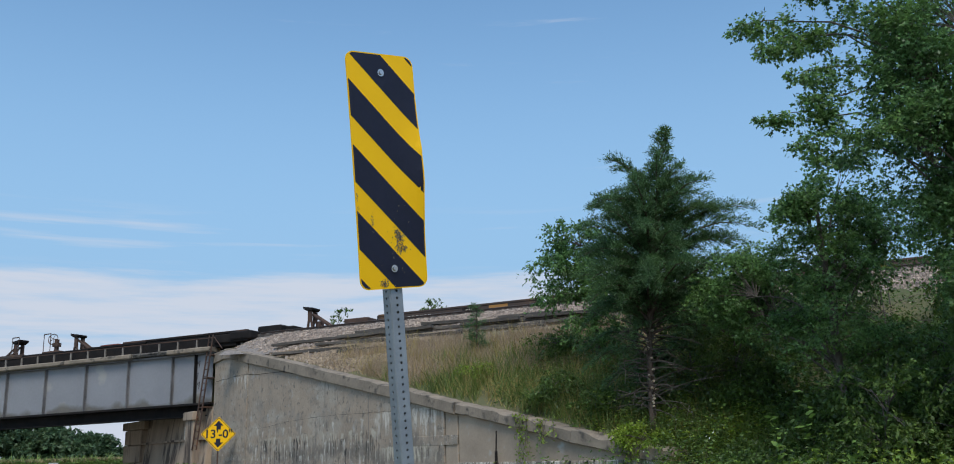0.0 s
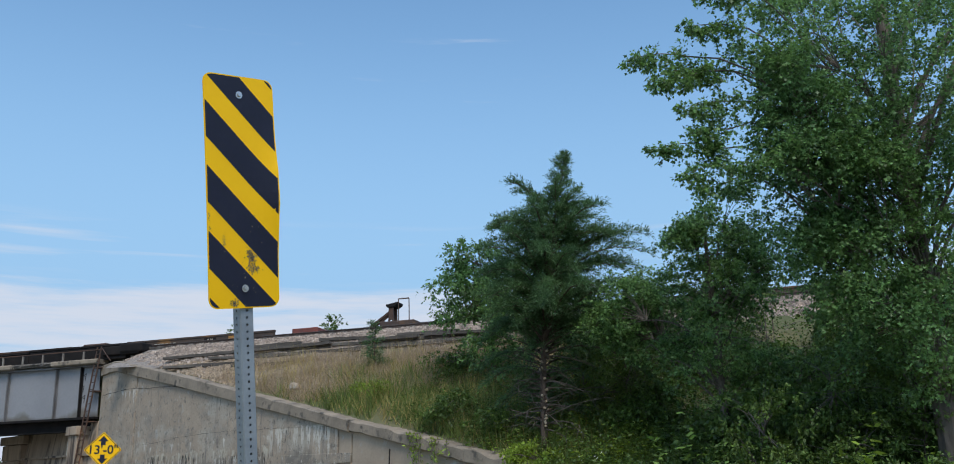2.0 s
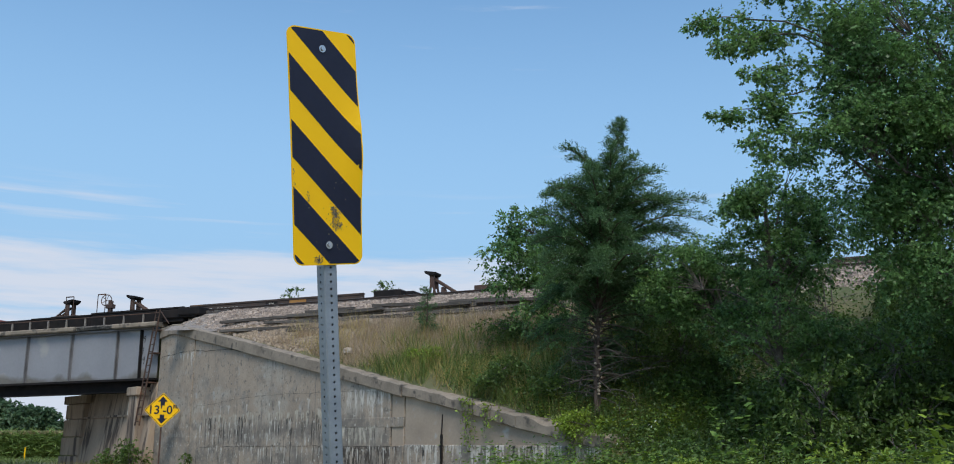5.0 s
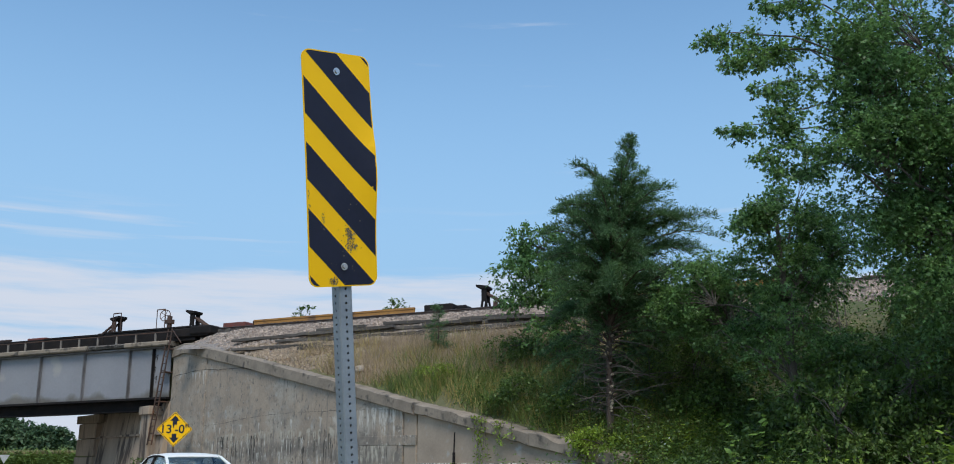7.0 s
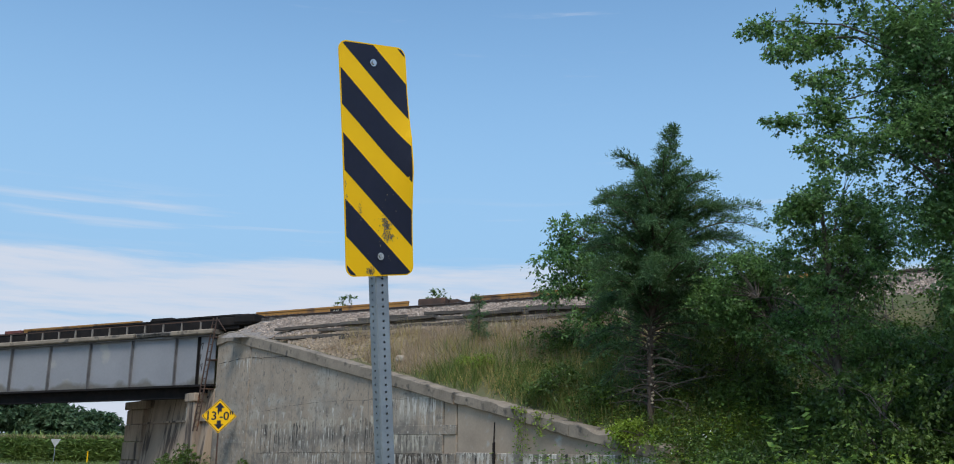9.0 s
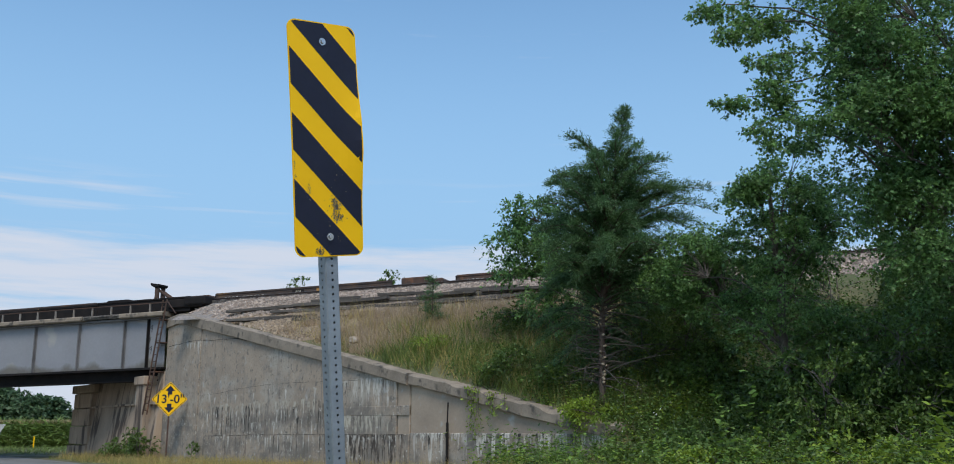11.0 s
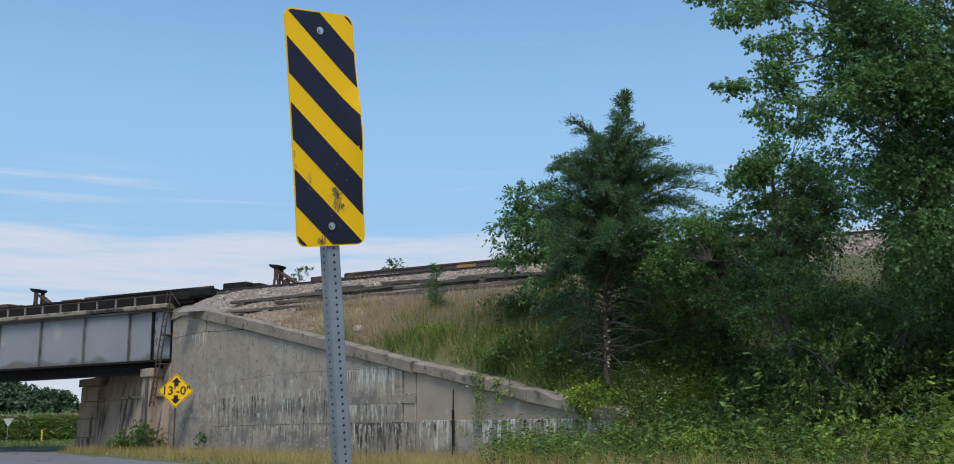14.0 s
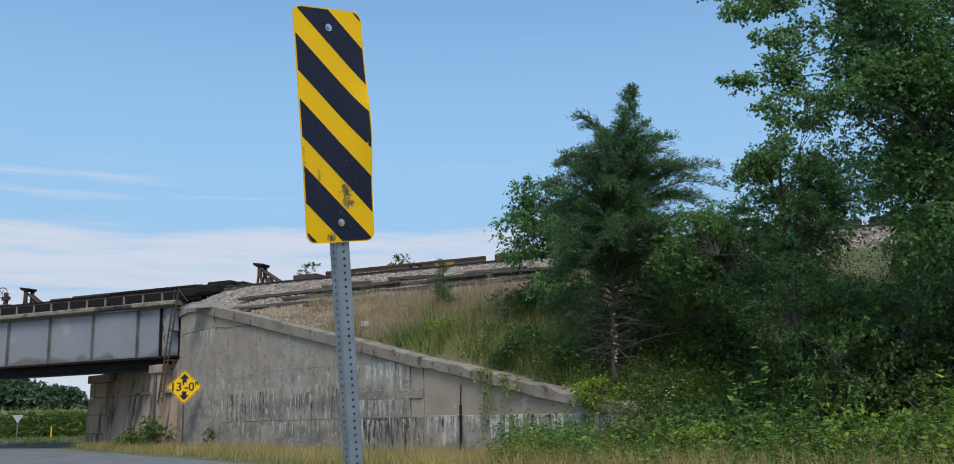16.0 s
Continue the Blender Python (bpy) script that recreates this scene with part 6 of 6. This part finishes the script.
off_road = lambda p: (road_i @ p).y > 0.25 or (road_i @ p).y < -7.8
blades("verge_grass", scatter_wall(RG, 17000, (-9.0, 34.0), (-6.5, -0.15), off_road), 0.46, 0.035, M_STRAW, 5, "straw-coloured unmown grass along the road edge")
blades("verge_green", scatter_wall(RG, 11000, (-10.0, 38.0), (-7.0, -0.2), off_road), 0.26, 0.05, M_GRASS, 6, "green grass on the road verge")
blades("foot_grass", scatter_wall(RG, 9000, (22.0, 42.0), (-6.5, 4.0), lambda p: off_road(p) and in_foot(p)), 0.55, 0.035, M_GRASS, 7, "rank green grass below the trees")
blades("near_verge_grass", np.array([onto_ground(x, y)[:] for x, y in RG.uniform((-14, -10), (8, 12), (30000, 2)) if off_road(Vector((x, y, 0)))]), 0.2, 0.04, M_GRASS, 8, "short grass round the marker post")
blades("far_verge_grass", np.array([(x, y, 0.03) for x, y in RG.uniform((-75, 60), (-24, 90), (14000, 2)) if off_road(Vector((x, y, 0)))]), 0.35, 0.12, M_GRASS, 9, "grass strip before the corn field")


def leaf_litter(name, pts, size, material, seed, label, up=0.6, shape=OVAL):
    rng = np.random.default_rng(seed)
    d = unit(rng, len(pts), 0.5) + (0, 0, up)
    V, F = leaf_mesh(np.asarray(pts), d, size * rng.uniform(0.5, 1.3, len(pts)), shape, rng)
    return tagged(mesh_np(name, V, F, material), label, "plants", kind="stuff")


def lifted(pts, rng, h):
    pts = np.array(pts)
    pts[:, 2] += rng.random(len(pts)) ** 1.5 * h
    return pts


leaf_litter("bank_weeds", lifted(scatter_bank(RG, 15000, (8.0, 30.0), (-14.5, -7.5), lambda p, w: w.x > 19.5 and patch(p, 0.5, 7.0) > -0.2), RG, 0.7), 0.09, M_SHRUB, 11, "broad-leaved green weeds above the coping")
def weed_plants(name, roots, heights, leaf, material, seed, label, shape=OVAL, stems=4, pairs=8, lean=0.35):
    """Weeds with stems that carry leaves in pairs, larger below, drooping."""
    rng = np.random.default_rng(seed)
    roots = np.repeat(np.asarray(roots, float), stems, 0)
    h = np.repeat(np.broadcast_to(heights, (len(roots) // stems,)), stems) * rng.uniform(0.55, 1.15, len(roots))
    n = len(roots)
    tilt = rng.normal(0, lean, (n, 2))
    P, D, S = [], [], []
    turn = rng.uniform(0, 6.28, n)
    for k in range(pairs):
        f = (k + 0.6) / pairs
        for side in (0, math.pi):
            az = turn + k * 1.57 + side + rng.normal(0, 0.3, n)
            p = roots + np.stack([tilt[:, 0] * h * f ** 1.3, tilt[:, 1] * h * f ** 1.3, h * f], 1)
            P.append(p)
            D.append(np.stack([np.cos(az), np.sin(az), 0.45 - 0.6 * (1 - f) + rng.normal(0, 0.25, n)], 1))
            S.append(leaf * (1.15 - 0.6 * f) * rng.uniform(0.6, 1.3, n) * (0.7 + 0.3 * h))
    V, F = leaf_mesh(np.concatenate(P), np.concatenate(D), np.concatenate(S), shape, rng, curl=0.35)
    return tagged(mesh_np(name, V, F, material), label, "plants", kind="stuff")


foot = lambda lo, patch_seed, at: lambda p: (road_i @ p).y > lo and in_foot(p) and patch(p, 0.5, patch_seed) > at
spots = scatter_wall(RG, 900, (23.5, 44.0), (-6.0, 6.0), foot(1.4, 9.0, -0.35))
weed_plants("foot_weeds", spots, RG.uniform(0.6, 1.35, len(spots)), 0.125, M_SHRUB, 12, "tangled green weeds at the foot of the trees")
spots = scatter_wall(RG, 420, (24.0, 44.0), (-6.0, 4.5), foot(1.0, 12.0, -0.05))
weed_plants("foot_vines", spots, RG.uniform(0.6, 1.25, len(spots)), 0.115, M_VINE, 13, "yellow-green vine leaves over the weeds", stems=4, lean=0.5)
spots = scatter_wall(RG, 420, (23.5, 44.0), (-6.0, 5.0), foot(1.2, 15.0, -0.1))
weed_plants("foot_herbs", spots, RG.uniform(0.5, 1.5, len(spots)), 0.14, M_HERB, 18, "mid-green lobed weeds among the undergrowth", shape=LOBED, stems=3, pairs=7)
spots = scatter_wall(RG, 420, (23.3, 27.5), (-2.6, -0.15), lambda p: in_foot(p) and (road_i @ p).y > 1.0)
weed_plants("wall_foot_weeds", spots, RG.uniform(0.4, 1.0, len(spots)), 0.13, M_HERB, 19, "low green weeds spreading before the wall", stems=3, pairs=6, lean=0.5)
for k, (x, y, h) in enumerate(((5.05, 18.0, 1.9), (5.5, 18.1, 2.0), (5.3, 17.6, 1.5), (6.85, 13.9, 1.75), (7.05, 14.1, 1.5), (6.7, 14.2, 1.3))):
    weed_plants("tall_weed", [onto_ground(x, y)[:]], [h], 0.20 if k < 3 else 0.16, M_HERB if k < 3 else M_VINE, 140 + k, "tall leafy milkweed stalk" if k < 3 else "bright yellow-green climbing weed stalk", stems=2 if k < 3 else 5, pairs=11, lean=0.07)
leaf_litter("bank_undergrowth", lifted(scatter_bank(RG, 26000, (19.0, 42.0), (-15.0, -4.2), lambda p, w: w.x > 24), RG, 0.9), 0.11, M_SHRUB, 16, "dark undergrowth on the shaded bank")
blades("foot_straw", scatter_wall(RG, 9000, (25.0, 44.0), (-7.0, 3.0), lambda p: 0.2 < (road_i @ p).y < 2.0), 0.62, 0.022, M_STRAW, 17, "straw-coloured tall grass before the weeds")
leaf_litter("white_flowers", lifted(scatter_wall(RG, 160, (24.0, 36.0), (-3.0, 3.5), lambda p: in_foot(p) and patch(p, 0.6, 20.0) > 0.1), RG, 1.3), 0.07, M_FLOWER, 14, "small white weed flowers")


def vine(t0, drop, seed):
    """A trail of leaves that hangs over the coping."""
    rng = np.random.default_rng(seed)
    v = thing("hanging_vine", WALL, "green vine hanging over the concrete coping", "plant")
    z0 = cap_z(t0) + 0.05
    bm = bmesh.new()
    P = []
    for _ in range(5):
        x, y, z = t0 + rng.normal(0, 0.25), 0.2, z0
        pts = [(x, y, z), (x, -0.12, z - 0.02)]
        while z > z0 - drop * rng.uniform(0.7, 1.1):
            z -= 0.16
            x += rng.normal(0, 0.05)
            pts.append((x, -0.12 + rng.normal(0, 0.02), z))
        limb(bm, [Vector(q) for q in pts], 0.008, 0.004, 4)
        for q in pts:
            P += [np.array(q) + rng.normal(0, 0.07, 3) for _ in range(5)]
    tagged(part("stem", bm, M_TWIG, v), kind="stuff")
    P = np.array(P)
    P[:, 1] = np.minimum(P[:, 1], -0.10)
    V, F = leaf_mesh(P, unit(rng, len(P)) + (0, -0.5, -0.5), 0.10 * rng.uniform(0.6, 1.2, len(P)), OVAL, rng)
    tagged(mesh_np("leaves", V, F, M_VINE, v), kind="stuff")


for t0, drop, seed in ((21.9, 1.3, 1), (26.2, 0.9, 4), (22.9, 0.6, 5)):
    vine(t0, drop, seed)


# ---------------------------------------------------------------- old ties, rock, debris
def old_timber(x, y, z, rz, L, tilt, seed):
    rng = random.Random(seed)
    bm = boxes((-L / 2, L / 2, -0.115, 0.115, -0.06, 0.06))
    bmesh.ops.subdivide_edges(bm, edges=[e for e in bm.edges if abs(e.verts[0].co.x - e.verts[1].co.x) > 1], cuts=7)
    for v in bm.verts:
        v.co += Vector((rng.uniform(-0.02, 0.02), rng.uniform(-0.014, 0.014), rng.uniform(-0.014, 0.014)))
    ob = part("old_railway_tie", bm, M_TIE)
    ob.matrix_world = TRACK @ pose(x, y, z, 0, tilt, rz)
    return tagged(ob, "weathered grey discarded timber tie lying on the bank", "timber", "discarded ties below the ballast")


rt = random.Random(8)


def bank_top(s, n):
    p = TRACK @ Vector((s, n, 0))
    w = WALL_I @ p
    z = float(np.interp(n, [-6, -3.05, -2.6, -2.0], [5.05, 6.50, 6.78, 7.18]))
    return min(z, over_wall(p)) if w.y > 0.3 else None


x = 2.2
k = 0
while x < 18.0:
    for lay, (yy, up) in enumerate(((-2.75, 0.13), (-3.25, 0.12), (-2.45, 0.14), (-3.0, 0.30))):
        xx, yv = x + rt.uniform(-0.5, 0.5), yy + rt.uniform(-0.12, 0.12)
        z = bank_top(xx, yv)
        ends = [(WALL_I @ (TRACK @ Vector((xx + e, yv, 7.0)))).y for e in (-1.6, 1.6)]
        if z is not None and min(ends) > 0.55 and rt.random() < (0.95, 0.95, 0.35, 0.5)[lay]:
            old_timber(xx, yv, z + up, rt.uniform(-3.5, 3.5), rt.uniform(2.4, 3.0), rt.uniform(-1.5, 1.5), k)
        k += 1
    x += 1.75
for k, (xx, yy, rz) in enumerate(((5.9, -3.75, 2), (7.9, -3.95, -3), (9.6, -4.3, 4))):
    old_timber(xx, yy, (bank_top(xx, yy) or 6.0) + 0.10, rz, 2.6, 0, 100 + k)


def build_gravel():
    rng = np.random.default_rng(15)
    cube = np.array([(-1, -1, -1), (1, -1, -1), (1, 1, -1), (-1, 1, -1), (-1, -1, 1), (1, -1, 1), (1, 1, 1), (-1, 1, 1)], float)
    quads = np.array([(4, 5, 6, 7), (0, 1, 5, 4), (1, 2, 6, 5), (2, 3, 7, 6), (3, 0, 4, 7)])
    P = scatter_bank(rng, 14000, (-0.5, 13.0), (-6.2, -3.0), lambda p, w: w.x < 15)
    n = len(P)
    size = rng.uniform(0.02, 0.05, n)
    V = (cube[None] + rng.normal(0, 0.3, (n, 8, 3))) * size[:, None, None] + P[:, None, :] + (0, 0, 0.03)
    F = (quads[None] + 8 * np.arange(n)[:, None, None]).reshape(-1, 4)
    tagged(mesh_np("bank_gravel", V.reshape(-1, 3), F, M_GRAVEL), "light brown gravel strewn on the bank behind the coping", "gravel", kind="stuff")


build_gravel()


def rock(name, p, r, seed, label, squash=0.6, m=None):
    rng = random.Random(seed)
    bm = bmesh.new()
    bmesh.ops.create_icosphere(bm, subdivisions=2, radius=r)
    for v in bm.verts:
        v.co *= 1 + 0.35 * noise.noise(v.co * (1.6 / r) + Vector((seed, 0, 0)))
        v.co.z *= squash
    ob = part(name, bm, m or M_CAP)
    ob.location = p
    return tagged(ob, label, "rock")


rock("rock", onto_ground(-4.3, 34.7, 0.25), 0.22, 3, "pale limestone block on the bank", 0.7, M_CONC)
pd = WALL @ Vector((3.8, -1.2, 0))
rock("debris", (pd.x, pd.y, 0.12), 0.2, 9, "white lump of rubbish in the verge", 0.5, M_SIGNWHITE)


# ---------------------------------------------------------------- distance: corn, trees, road signs
def build_corn():
    rng = np.random.default_rng(41)
    n = 5200
    p = np.stack([rng.uniform(-88, -24, n), 92 + 22 * rng.random(n) ** 1.8, np.zeros(n)], 1)
    P = np.repeat(p, 11, 0)
    P[:, 2] = rng.uniform(0.1, 2.35, len(P))
    d = unit(rng, len(P), 0.5) + (0, 0, 0.55)
    V, F = leaf_mesh(P, d, 0.95 * rng.uniform(0.7, 1.2, len(P)), OVAL, rng, width=0.28, curl=0.5)
    tagged(mesh_np("corn_field", V, F, M_CORN), "tall green corn field in rows", "corn", kind="stuff")
    T = np.repeat(p, 3, 0) + (0, 0, 2.35)
    V, F = leaf_mesh(T, unit(rng, len(T), 0.2) * 0.4 + (0, 0, 1), 0.45, BLADE, rng, width=0.25)
    tagged(mesh_np("corn_tassels", V, F, M_TASSEL), "yellow tassels over the corn field", "corn", kind="stuff")


build_corn()
for i, (x, y, h, r) in enumerate(((-112, 156, 15, 8), (-98, 150, 14, 7), (-87, 148, 12.5, 6.5), (-78, 150, 10, 5.5), (-70, 150, 7.2, 4.4), (-63.5, 152, 4.8, 3.6), (-55, 156, 4.2, 4.5))):
    leafy_tree("distant_tree", "broad dark green tree beyond the corn field", (x, y, 0), (x, y, h * 0.7), (((x, y, h * 0.55), (r, r * 0.8, h * 0.43), 130),), 0.75, M_FARLEAF, 200 + i, 0.4, shape=OVAL, per=150, clump=1.8)


def build_yield_sign():
    sg = thing("yield_sign", pose(-44.2, 87.6, 0, 0, 0, 25), "pale triangular yield sign on a metal post by the field", "road sign")
    part("plate", soft_edges(prism([(0, 1.45), (0.45, 2.24), (-0.45, 2.24)], -0.01, 0.01), 0.004, 1), M_SIGNWHITE, sg)
    part("post", boxes((-0.03, 0.03, 0.012, 0.06, -0.2, 2.2)), M_GALV, sg)
    mk = thing("marker_post", pose(-40.2, 86.0, 0), "slim yellow utility marker post in the grass", "post")
    part("tube", tubes(((0, 0, -0.1), (0, 0, 1.05), 0.06)), M_YEL, mk)
    part("cap", tubes(((0, 0, 1.05), (0, 0, 1.12), 0.07)), M_YEL, mk)
    rs = thing("route_sign", pose(-51.5, 88.0, 0, 0, 0, 60), "small white rectangular road sign seen edge-on", "road sign")
    part("plate", boxes((-0.3, 0.3, -0.01, 0.01, 1.1, 2.1)), M_SIGNWHITE, rs)
    part("post", boxes((-0.03, 0.03, 0.012, 0.06, -0.2, 2.0)), M_GALV, rs)


build_yield_sign()


# ---------------------------------------------------------------- movement
def motions():
    for start, car in TRAIN:
        rows = []
        for k in range(9):
            t = 2.0 * k
            x = 1.1117 * start - 3.24 - SPEED * t
            rows.append((t, TRACK @ pose(x, FAR_TRACK + 0.75, RAIL_Z - 0.03)))
        walk(car, rows)
    rows = []
    for k in range(9):
        t = 2.0 * k
        rows.append((t, ROAD @ pose(22.75 + 17.2 * (t - 8.0), -3.35, 0.06)))
    walk(SEDAN, rows)
    for w in SEDAN_WHEELS:
        x, y, z = w.location
        walk(w, [(k / FPS, pose(x, y, z, 0, math.degrees(17.2 / FPS / 0.42 * k) % 360, 0)) for k in range(16 * FPS + 1)])


motions()
